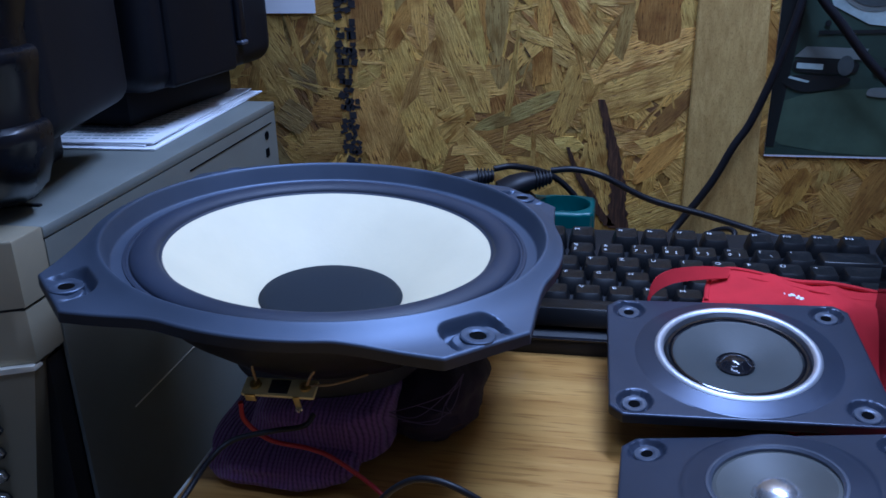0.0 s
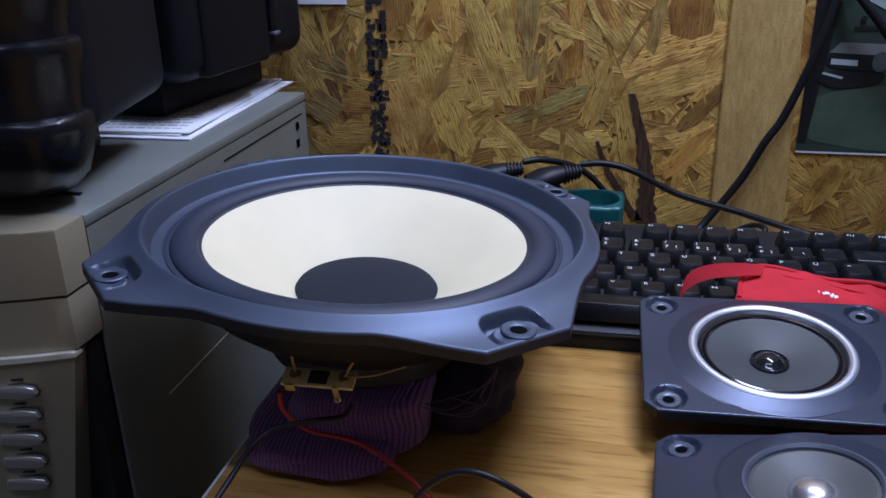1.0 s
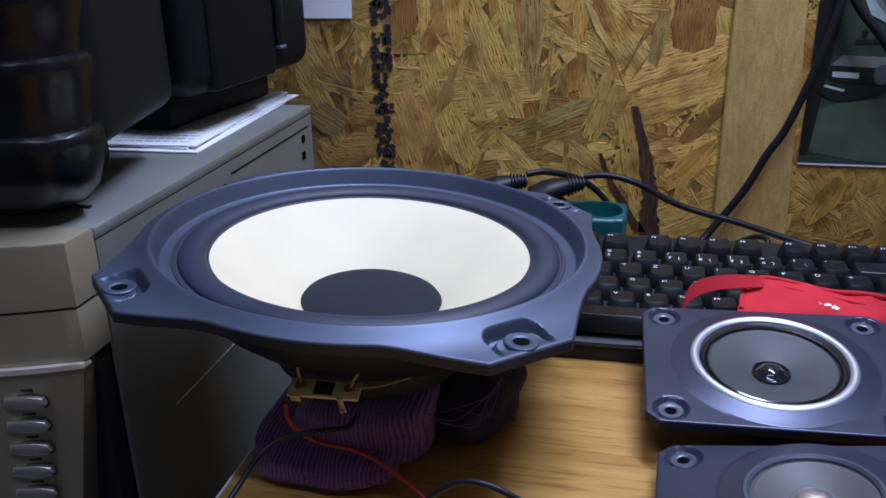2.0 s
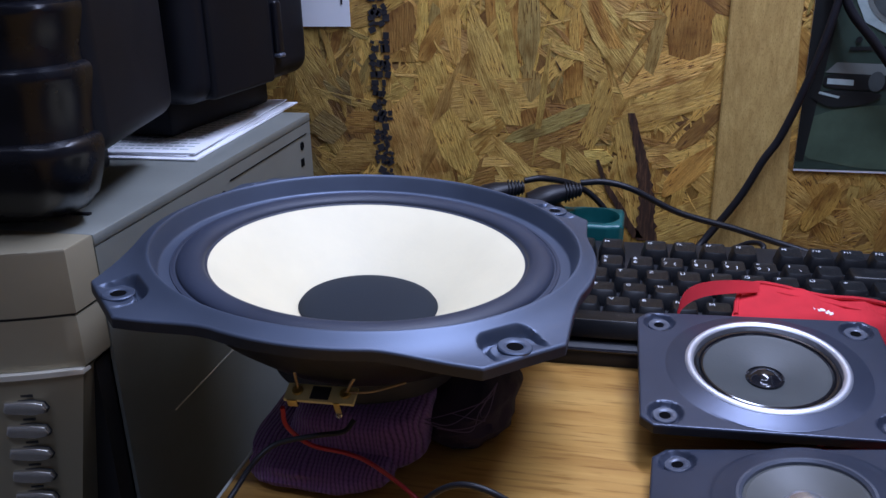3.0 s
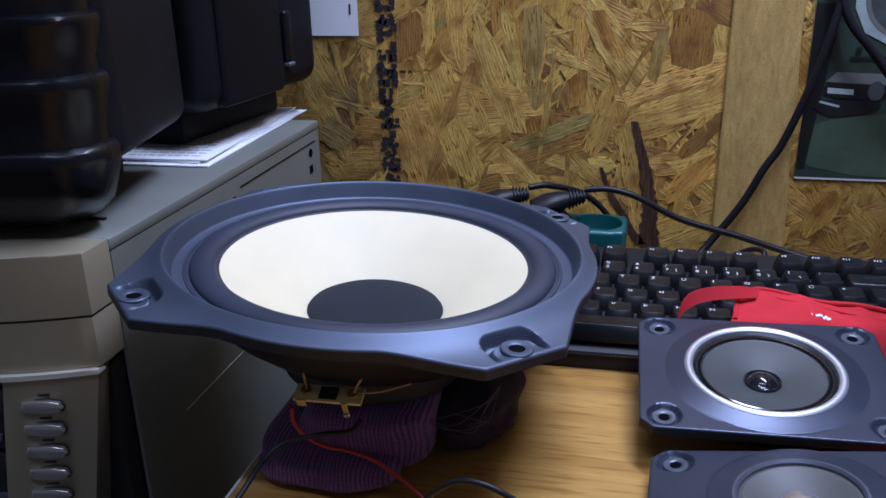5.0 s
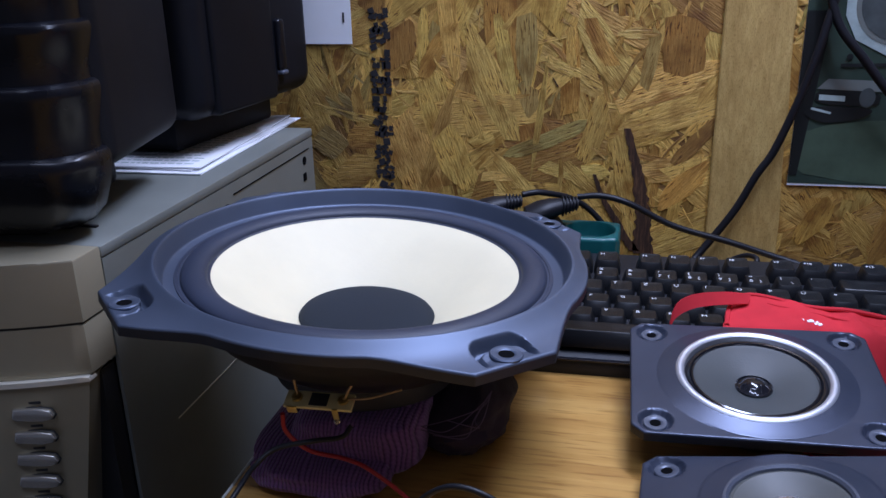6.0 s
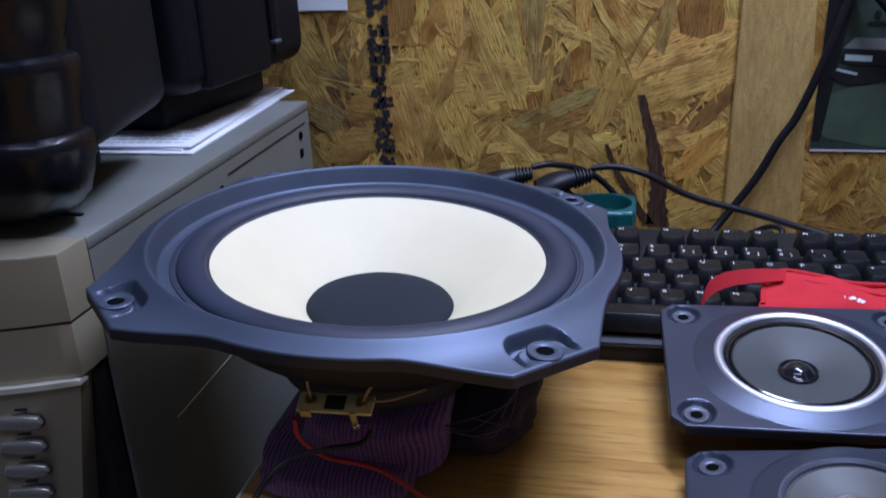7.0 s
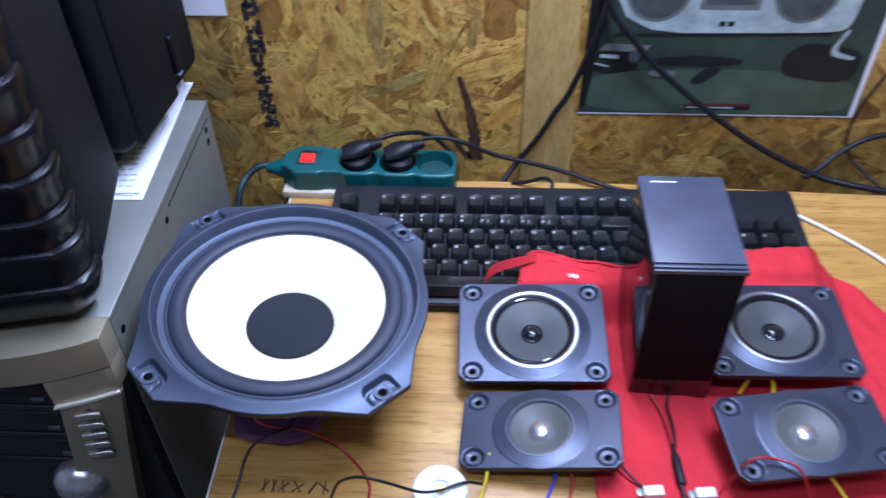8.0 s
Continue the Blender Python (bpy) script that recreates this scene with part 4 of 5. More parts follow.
net = thing("net_bag", pose(-0.066, 0.385, 0.0), "bunched dark purple net bag behind the wool hat", "net bag")
part("bunched_net", pillow(0.004, 0, 0.016, 0.0250, 0.0420, 0.0165, 0.85, 11.0, sag=0.016), DARK_CLOTH, net)
rng = random.Random(21)
for k in range(5):
    a = rng.uniform(-0.012, 0.020)
    part("loose_thread", tube([(a - 0.016, -0.046 + rng.uniform(-0.004, 0.006), 0.010 + rng.uniform(0, 0.02)), (a, -0.047, 0.024 + rng.uniform(-0.006, 0.010)), (0.021 + rng.uniform(-0.004, 0.005), -0.040, 0.028 + rng.uniform(-0.004, 0.008)), (0.0235, -0.030, 0.038)], 0.00022, 6), THREAD, net, smooth=True)

# ---- loose wires on the bench ----
cable("speaker_wire", [(-0.0925, 0.2985, 0.0480), (-0.0960, 0.2945, 0.0445), (-0.1060, 0.2880, 0.0455), (-0.1180, 0.2785, 0.0465), (-0.1240, 0.2690, 0.0430), (-0.1255, 0.2540, 0.0400), (-0.1300, 0.2360, 0.0330), (-0.1430, 0.2150, 0.0180), (-0.1500, 0.1950, 0.0012), (-0.1520, 0.1700, 0.0012)], 0.0011, CABLE, "thin black wire bowing from the woofer to the bench", "wire")
cable("speaker_wire", [(-0.1235, 0.2990, 0.0500), (-0.1235, 0.3010, 0.0400), (-0.1145, 0.3035, 0.0300), (-0.0990, 0.3045, 0.0270), (-0.0876, 0.3050, 0.0222), (-0.0700, 0.3050, 0.0085), (-0.0530, 0.2928, 0.0012), (-0.0409, 0.2763, 0.0012), (-0.0399, 0.2600, 0.0012), (-0.0430, 0.2300, 0.0012)], 0.0010, RED_WIRE, "thin red wire running from the woofer to the bench", "wire")
cable("speaker_wire", [(-0.0690, 0.2400, 0.0012), (-0.0640, 0.2480, 0.0200), (-0.0565, 0.2500, 0.0430), (-0.0450, 0.2460, 0.0590), (-0.0330, 0.2430, 0.0645), (-0.0180, 0.2430, 0.0580), (0.0000, 0.2500, 0.0370), (0.0128, 0.2620, 0.0195), (0.0300, 0.2700, 0.0175), (0.0440, 0.2760, 0.0060)], 0.0011, CABLE, "thin black wire standing in a bow over the bench", "wire")
cable("speaker_wire", [(0.0480, 0.2960, 0.0160), (0.0460, 0.2800, 0.0100), (0.0420, 0.2660, 0.0014), (0.0400, 0.2400, 0.0012)], 0.0011, YELLOW_WIRE, "short yellow wire below a tweeter", "wire")
cable("speaker_wire", [(0.0980, 0.2980, 0.0160), (0.0960, 0.2820, 0.0080), (0.0900, 0.2680, 0.0015), (0.0820, 0.2500, 0.0012)], 0.0011, BLUE_WIRE, "short blue wire below a tweeter", "wire")
cable("speaker_wire", [(0.1040, 0.2980, 0.0160), (0.1090, 0.2800, 0.0080), (0.1050, 0.2650, 0.0014), (0.0950, 0.2480, 0.0012)], 0.0010, RED_WIRE, "short red wire below a tweeter", "wire")
cable("speaker_wire", [(0.1380, 0.3000, 0.0150), (0.1500, 0.2860, 0.0100), (0.1600, 0.2760, 0.0085), (0.1660, 0.2700, 0.0080)], 0.0010, CABLE, "thin black wire over the red cloth", "wire")
cable("speaker_wire", [(0.2120, 0.2720, 0.0100), (0.2280, 0.2790, 0.0440), (0.2480, 0.2800, 0.0450), (0.2620, 0.2720, 0.0430), (0.2760, 0.2560, 0.0100)], 0.0009, RED_WIRE, "thin red wire across a tweeter", "wire")
cable("speaker_wire", [(0.2450, 0.3620, 0.0100), (0.2540, 0.3680, 0.0260), (0.2680, 0.3660, 0.0240), (0.2700, 0.3560, 0.0100)], 0.0012, YELLOW_WIRE, "short yellow wire between two drivers", "wire")
cable("speaker_wire", [(0.2860, 0.2800, 0.0300), (0.2960, 0.2700, 0.0200), (0.3080, 0.2560, 0.0090)], 0.0011, YELLOW_WIRE, "short yellow wire below a tweeter", "wire")
plug = thing("audio_lead", pose(0.1868, 0.2935, 0.0), "black jack plug on a red lead over the red cloth", "audio lead")
part("plug_body", turned(lathe([(0, -0.0140), (0.0030, -0.0140), (0.0034, -0.0120), (0.0034, 0.0080), (0.0022, 0.0120), (0.0016, 0.0200), (0, 0.0200)], 24), pose(0, 0, 0.0095, -90, 0, 4)), CABLE, plug, "black jack plug body")
part("lead", tube([(-0.001, 0.018, 0.0090), (-0.002, 0.034, 0.0085), (-0.006, 0.050, 0.0090), (-0.012, 0.064, 0.0110)], 0.0013, 10), RED_WIRE, plug, "red lead")
part("lead", tube([(0.001, 0.018, 0.0085), (0.002, 0.036, 0.0085), (0.000, 0.056, 0.0090), (0.003, 0.066, 0.0110)], 0.0011, 10), CABLE, plug, "black lead")
part("lead", tube([(0.0, -0.013, 0.0095), (0.001, -0.030, 0.0090), (-0.004, -0.060, 0.0080)], 0.0014, 10), CABLE, plug, "black lead")
for x, y in ((0.1660, 0.2720), (0.2030, 0.2720)):
    c = thing("wire_connector", pose(x, y, 0.0075, 0, 0, 6), "small pale plug-in wire connector on the red cloth", "connector", "wire connectors")
    part("housing", box(-0.0070, 0.0070, -0.0040, 0.0040, -0.0010, 0.0060, 0.0008), WHITE_PLASTIC, c)
    part("pin_row", box(-0.0120, -0.0072, -0.0030, 0.0030, 0.0, 0.0040, 0.0004), STEEL, c)
reel = thing("solder_reel", pose(0.0128, 0.2660, 0.0), "flat round white plastic reel on the bench", "reel")
part("reel_body", lathe([(0, 0.0), (0.0185, 0.0), (0.0195, 0.0010), (0.0195, 0.0145), (0.0185, 0.0155), (0.0070, 0.0155), (0.0062, 0.0140), (0, 0.0140)], 72), WHITE_PLASTIC, reel, "round white body")
part("hub", lathe([(0, 0.0145), (0.0040, 0.0145), (0.0034, 0.0165), (0, 0.0170)], 24), BRASS, reel, "small brown hub")

# ---- power strip with two plugs ----
power = thing("power_strip", pose(-0.0780, 0.6250, 0.0, 0, 0, -1.2), "teal plastic power strip with lit red switch and two black plugs", "power strip")
LOBES = (-0.0112, 0.0292, 0.0668)


def strip_body():
    """One moulded body with a waist between the sockets, rounded rims and three round wells."""
    bm = bmesh.new()
    nx, ny, top, x0, x1 = 330, 88, 0.0315, -0.0890, 0.0890

    def half(x):
        near = min(abs(x - c) for c in LOBES + (-0.0620,))
        w = 0.0226 - 0.0024 * ease((near - 0.0095) / 0.0095)
        return w * (1 - 0.42 * ease((-0.0740 - x) / 0.0150)) - 0.0030 * ease((x - 0.0860) / 0.0030)

    def height(x, y, w):
        rim = min(w - abs(y), x - x0, x1 - x)
        z = top - 0.0030 * (1 - math.sqrt(max(0.0, 1 - (1 - min(rim / 0.0030, 1.0)) ** 2)))
        dip = min(math.hypot(x - c, y) for c in LOBES)
        return z - 0.0120 * ease((0.0190 - dip) / 0.0014)

    rows = []
    for i in range(nx + 1):
        x = x0 + (x1 - x0) * i / nx
        w = half(x)
        ring = [(x, w * math.sin(0.5 * math.pi * (2 * j / ny - 1))) for j in range(ny + 1)]
        rows.append([bm.verts.new((x, -w, 0.0))] + [bm.verts.new((px, py, height(px, py, w))) for px, py in ring] + [bm.verts.new((x, w, 0.0))])
    for p, q in zip(rows, rows[1:]):
        for j in range(ny + 2):
            bm.faces.new((p[j], q[j], q[j + 1], p[j + 1]))
        bm.faces.new((p[0], p[-1], q[-1], q[0]))
    bm.faces.new(rows[0])
    bm.faces.new(rows[-1][::-1])
    return bm


part("strip_body", strip_body(), TEAL, power, "moulded teal body with three sockets")
for x in LOBES:
    part("socket_floor", lathe([(0, 0.0199), (0.0150, 0.0199), (0.0168, 0.0203), (0.0172, 0.0185)], 40), TEAL_DARK, power, m=Matrix.Translation((x, 0, 0)))
part("switch_frame", box(-0.0745, -0.0510, -0.0100, 0.0135, 0.0309, 0.0327, 0.0010), TEAL_DARK, power)
part("rocker", box(-0.0700, -0.0560, -0.0082, 0.0050, 0.0315, 0.0350, 0.0016), GLOW_RED, power, "lit red rocker switch")
part("rocker_end", box(-0.0700, -0.0560, 0.0054, 0.0110, 0.0315, 0.0338, 0.0010), KB_BODY, power, "black switch end")
part("cord_grip", turned(lathe([(0.0118, 0), (0.0104, 0.004), (0.0070, 0.012), (0.0048, 0.020), (0, 0.020)], 24), pose(-0.0880, 0, 0.0180, 0, -90, 0)), TEAL, power)
cable("extension_lead", [(-0.1800, 0.6285, 0.0185), (-0.1920, 0.6260, 0.0205), (-0.2050, 0.6180, 0.0140), (-0.2120, 0.6020, 0.0030), (-0.2150, 0.5850, -0.0300), (-0.2160, 0.5750, -0.0900)], 0.0036, CORD, "thick dark cord leaving the power strip and dropping behind the bench")
for x, cx, cy in ((-0.0910, 0.012, 0.006), (-0.0478, 0.010, 0.004)):
    p = thing("mains_plug", pose(x, 0.6255, 0.0200, 0, 0, 14), "flat black mains plug pushed into the power strip", "plug", "mains plugs")
    part("plug_face", lathe([(0, 0.0), (0.0150, 0.0), (0.0160, 0.0030), (0.0152, 0.0150), (0.0120, 0.0180), (0, 0.0190)], 40), CABLE, p)
    bm = bmesh.new()
    rows = []
    for k, (d, w, h) in enumerate(((-0.014, 0.0100, 0.0050), (-0.004, 0.0125, 0.0078), (0.005, 0.0110, 0.0080), (0.014, 0.0072, 0.0062), (0.027, 0.0040, 0.0038))):
        z = 0.0215 + 0.0035 * k / 2
        rows.append([bm.verts.new((d, w * math.cos(2 * math.pi * i / 14), z + h * math.sin(2 * math.pi * i / 14))) for i in range(14)])
    for a, b in zip(rows, rows[1:]):
        for i in range(14):
            bm.faces.new((a[i], a[(i + 1) % 14], b[(i + 1) % 14], b[i]))
    bm.faces.new(rows[0][::-1])
    bm.faces.new(rows[-1])
    part("plug_back", bm, CABLE, p, "moulded angled grip")
    for k in range(5):
        part("grip_rib", turned(lathe([(0.0060 - 0.0005 * k, -0.0009), (0.0080 - 0.0006 * k, -0.0003), (0.0080 - 0.0006 * k, 0.0003), (0.0060 - 0.0005 * k, 0.0009)], 16), pose(0.0150 + 0.0026 * k, 0, 0.0270 + 0.0004 * k, 0, 90, 0)), CABLE, p)
cable("mains_cable", [(-0.0225, 0.6335, 0.0535), (-0.0050, 0.6350, 0.0545), (0.0160, 0.6340, 0.0500), (0.0500, 0.6360, 0.0330), (0.0920, 0.6360, 0.0220), (0.1280, 0.6340, 0.0120), (0.1700, 0.6220, 0.0045), (0.2100, 0.6120, 0.0035), (0.2600, 0.6100, 0.0035)], 0.0024, CABLE, "black mains cable sagging from a plug along the wall")
cable("mains_cable", [(-0.0650, 0.6335, 0.0535), (-0.0500, 0.6400, 0.0540), (-0.0250, 0.6560, 0.0440), (-0.0050, 0.6630, 0.0250), (0.0080, 0.6600, 0.0000), (0.0100, 0.6560, -0.0600)], 0.0024, CABLE, "black mains cable behind the power strip")
cable("wall_cable", [(0.0580, 0.6420, -0.0100), (0.0720, 0.6600, 0.0020), (0.0960, 0.6650, 0.0370), (0.1100, 0.6650, 0.0670), (0.1200, 0.6650, 0.0850), (0.1320, 0.6650, 0.1190), (0.1420, 0.6660, 0.1550), (0.1500, 0.6680, 0.1940), (0.1560, 0.6700, 0.2300), (0.1580, 0.6720, 0.3000)], 0.0030, CABLE, "black cable slanting across the batten")
cable("wall_cable", [(0.1420, 0.6720, 0.3000), (0.1440, 0.6700, 0.2200), (0.1530, 0.6660, 0.1810), (0.1730, 0.6640, 0.1550), (0.2010, 0.6640, 0.1230), (0.2525, 0.6640, 0.0785), (0.3190, 0.6620, 0.0310), (0.3800, 0.6480, 0.0060), (0.4300, 0.6300, 0.0036), (0.5200, 0.6100, 0.0034)], 0.0032, CABLE, "black cable sagging across the poster down to the bench")
cable("wall_cable", [(0.3700, 0.6450, 0.0040), (0.3840, 0.6520, 0.0090), (0.4120, 0.6650, 0.0270), (0.4450, 0.6700, 0.0410), (0.5200, 0.6740, 0.0500)], 0.0028, CABLE, "thin grey-black cable rising along the wall")
cable("wall_cable", [(0.4700, 0.6760, 0.2000), (0.4260, 0.6740, 0.1080), (0.4115, 0.6730, 0.0550), (0.4160, 0.6680, 0.0200), (0.4360, 0.6500, 0.0040), (0.4500, 0.6200, 0.0020)], 0.0014, CABLE, "thin dark cable hanging beside the poster")
cable("usb_cable", [(0.2300, 0.6180, 0.0026), (0.3050, 0.6190, 0.0026), (0.3280, 0.6050, 0.0026), (0.3480, 0.5880, 0.0026), (0.3800, 0.5600, 0.0026), (0.4140, 0.5220, 0.0026), (0.4600, 0.4500, 0.0026)], 0.0018, WHITE_WIRE, "thin white cable curving over the bench")
cable("keyboard_cable", [(0.1050, 0.5990, 0.0140), (0.1080, 0.6080, 0.0200), (0.1000, 0.6180, 0.0180), (0.0820, 0.6260, 0.0060), (0.0680, 0.6300, 0.0025)], 0.0020, CABLE, "short black cable leaving the back of the keyboard")
tagged(part("wood_offcut", box(-0.1660, -0.1010, 0.6000, 0.6200, 0.0, 0.0080, 0.0006), OFFCUT), "pale bare wooden offcut on the bench", "offcut")

# ---- poster and paper on the wall ----
poster = thing("poster", pose(0.1345, WALL - 0.0022, 0.0570), "printed photo poster of a silver radio recorder, curling at its edge", "poster")


def flat(name, outline, y, material, parent, label=""):
    """A flat printed shape: outline in x and z, a little proud of the sheet."""
    if 4 < len(outline) < 12 or name in ("print_case", "print_box"):
        for _ in range(2):
            outline = [(p[0] * (1 - f) + q[0] * f, p[1] * (1 - f) + q[1] * f) for p, q in zip(outline, outline[1:] + outline[:1]) for f in (0.2, 0.8)]
    bm = bmesh.new()
    a = [bm.verts.new((x, -y, z)) for x, z in outline]
    b = [bm.verts.new((x, -y + 0.00012, z)) for x, z in outline]
    bm.faces.new(a)
    bm.faces.new(b[::-1])
    for i in range(len(a)):
        bm.faces.new((a[i], a[(i + 1) % len(a)], b[(i + 1) % len(a)], b[i]))
    return part(name, bm, material, parent, label, smooth=False)


def oval(cx, cz, rx, rz, n=40):
    return [(cx + rx * math.cos(2 * math.pi * i / n), cz + rz * math.sin(2 * math.pi * i / n)) for i in range(n)]


def rect(x0, x1, z0, z1):
    return [(x0, z0), (x1, z0), (x1, z1), (x0, z1)]


part("sheet", box(0, 0.2770, -0.0002, 0.0002, 0, 0.2100), PAPER, poster, "white paper edge", smooth=False)
flat("print_ground", rect(0.0, 0.2725, 0.0016, 0.2085), 0.0004, P_GREEN, poster, "dark green printed ground")
flat("print_table", [(0.0, 0.0020), (0.2720, 0.0020), (0.2720, 0.0440), (0.1500, 0.0560), (0.0, 0.0480)], 0.0006, P_GREEN2, poster, "green table top in the print")
flat("print_shade", [(0.0, 0.0080), (0.0060, 0.0080), (0.0180, 0.1300), (0.0, 0.1300)], 0.0008, P_BLACK, poster)
flat("print_radio", [(0.0270, 0.0920), (0.2300, 0.0950), (0.2460, 0.1020), (0.2480, 0.2000), (0.0240, 0.2000)], 0.0010, P_SILVER, poster, "silver radio body in the print")
flat("print_radio_base", [(0.0270, 0.0900), (0.2300, 0.0930), (0.2300, 0.0955), (0.0270, 0.0925)], 0.0012, P_BLACK, poster)
for cx in (0.0620, 0.1960):
    flat("print_speaker_rim", oval(cx, 0.1350, 0.0300, 0.0300), 0.0012, P_PALE, poster)
    flat("print_speaker", oval(cx, 0.1350, 0.0265, 0.0265), 0.0014, P_MESH, poster, "grey speaker grille in the print")
flat("print_deck", rect(0.1010, 0.1560, 0.1180, 0.1750), 0.0012, P_PALE, poster)
flat("print_deck_window", rect(0.1060, 0.1510, 0.1230, 0.1650), 0.0014, P_MESH, poster)
for x in (0.1220, 0.1300):
    flat("print_button", rect(x, x + 0.0060, 0.1010, 0.1060), 0.0012, P_BLACK, poster)
flat("print_dial", oval(0.0325, 0.0975, 0.0022, 0.0022, 16), 0.0014, P_BLACK, poster)
flat("print_box", [(0.0120, 0.0630), (0.0560, 0.0610), (0.0580, 0.0720), (0.0130, 0.0740)], 0.0012, P_BLACK, poster, "dark cassette box in the print")
flat("print_box_top", [(0.0130, 0.0742), (0.0580, 0.0722), (0.0620, 0.0800), (0.0200, 0.0815)], 0.0012, P_PALE, poster)
flat("print_box_label", [(0.0150, 0.0660), (0.0330, 0.0650), (0.0330, 0.0690), (0.0150, 0.0700)], 0.0014, P_SILVER, poster)
flat("print_box", [(0.0040, 0.0560), (0.0200, 0.0480), (0.0460, 0.0520), (0.0560, 0.0600), (0.0150, 0.0620)], 0.0014, P_BLACK, poster, "dark cassette box in the print")
flat("print_box_edge", [(0.0100, 0.0590), (0.0240, 0.0555), (0.0250, 0.0570), (0.0110, 0.0605)], 0.0016, P_SILVER, poster)
flat("print_knob", oval(0.0480, 0.0680, 0.0055, 0.0072, 24), 0.0016, P_MESH, poster)
flat("print_case", [(0.0700, 0.0580), (0.1500, 0.0600), (0.1550, 0.0660), (0.1100, 0.0700), (0.0650, 0.0660)], 0.0012, P_BLACK, poster)
flat("print_case", [(0.1050, 0.0400), (0.1150, 0.0380), (0.1380, 0.0560), (0.1200, 0.0580)], 0.0014, P_BLACK, poster)
flat("print_case", [(0.0640, 0.0460), (0.0900, 0.0450), (0.0920, 0.0520), (0.0660, 0.0530)], 0.0014, P_PALE, poster)
flat("print_case", [(0.1920, 0.0480), (0.2600, 0.0400), (0.2680, 0.0760), (0.2100, 0.0860), (0.1900, 0.0700)], 0.0012, P_BLACK, poster)
flat("print_headphone", [(0.2300, 0.0720), (0.2560, 0.0660), (0.2580, 0.0700), (0.2360, 0.0760), (0.2460, 0.0980), (0.2420, 0.1000)], 0.0014, P_SILVER, poster)
flat("print_caption", rect(0.1060, 0.1720, 0.0075, 0.0145), 0.0010, P_BLACK, poster)
for x0, x1, z, mt in ((0.1080, 0.1700, 0.0122, P_RED), (0.1080, 0.1560, 0.0092, P_SILVER)):
    flat("print_bar", rect(x0, x1, z, z + 0.0016), 0.0012, mt, poster)
tagged(part("wall_paper_sheet", box(-0.330, -0.2115, WALL - 0.0026, WALL - 0.0020, 0.1630, 0.460), PAPER, smooth=False), "plain white paper sheet pinned to the wall", "paper")
tagged(part("paper_mark", box(-0.2185, -0.2170, WALL - 0.0030, WALL - 0.0027, 0.1800, 0.1880), INK, smooth=False), "short black pen stroke on the wall paper", "mark")

# ---- computer tower ----
tower = thing("computer_tower", pose(-0.325, 0.46, -0.36), "silver and grey computer tower standing beside the bench", "computer")
T = Matrix.Translation((0.325, -0.46, 0.36))


def tower_part(name, bm, material, label="", parent=None, smooth=True):
    return part(name, turned(bm, T) if parent is None else bm, material, parent or tower, label, smooth)


def front_y(x):
    return 0.2970 + ((x + 0.325) / 0.0952) ** 2 * 0.0238


def bezel(x0, x1, z0, z1, set_back=0.0, depth=0.341, bevel=0.0012):
    xs = [x0 + (x1 - x0) * i / 14 for i in range(15)]
    return prism([(x, front_y(x) + set_back) for x in xs] + [(x1, depth), (x0, depth)], z0, z1, bevel)


tower_part("side_panel", box(-0.2315, -0.2295, 0.3415, 0.6190, -0.355, 0.0985), STEEL, "grey painted steel side panel", smooth=False)
tower_part("side_panel", box(-0.4210, -0.4190, 0.3415, 0.6190, -0.355, 0.0985, 0.0005), STEEL, smooth=False)
tower_part("top_panel", box(-0.4210, -0.2290, 0.3410, 0.6195, 0.0990, 0.1050, 0.0010), STEEL, "grey painted steel top")
tower_part("back_panel", box(-0.4185, -0.2320, 0.6170, 0.6185, -0.355, 0.0985), STEEL, smooth=False)
tower_part("base_panel", box(-0.4185, -0.2320, 0.3415, 0.6165, -0.355, -0.350), STEEL, smooth=False)
tower_part("seam", box(-0.2295, -0.2290, 0.4800, 0.6100, 0.0905, 0.0912), HOLE, "dark seam under the lid", smooth=False)
tower_part("bright_line", box(-0.2295, -0.2292, 0.3850, 0.4950, -0.0156, -0.0150), SILVER_EDGE, "thin bright line on the side panel", smooth=False)
# black rings and a black slot stand for the shade in the openings
for y, z in ((0.6000, 0.0836), (0.4700, 0.0840), (0.3520, 0.0800)):
    tower_part("screw_hole_shade", turned(lathe([(0.0032, 0.0), (0.0032, 0.0006), (0.0024, 0.0008), (0.0018, 0.0003), (0, 0.0003)], 20), pose(-0.2295, y, z, 0, 90, 0)), HOLE)
tower_part("slot", box(-0.2296, -0.2290, 0.5960, 0.6020, 0.0680, 0.0740), HOLE, smooth=False)
tower_part("top_bezel", bezel(-0.4202, -0.2298, 0.0745, 0.1052), SILVER, "silver plastic top bezel with bowed front")
tower_part("groove", bezel(-0.4190, -0.2312, 0.0730, 0.0745, 0.0010, bevel=0), BAY)
tower_part("middle_bezel", bezel(-0.2745, -0.2302, 0.0475, 0.0730, 0.0004), SILVER)
tower_part("middle_bezel", bezel(-0.4202, -0.3800, 0.0475, 0.0730, 0.0004), SILVER)
# much paler than the bezel: light caught on the ledge is painted in
tower_part("bright_ledge", bezel(-0.2750, -0.2300, 0.0446, 0.0472, -0.0026, depth=0.3240, bevel=0.0020), SILVER_EDGE, "chamfered ledge with its highlight painted in")
bm = bmesh.new()
rows = []
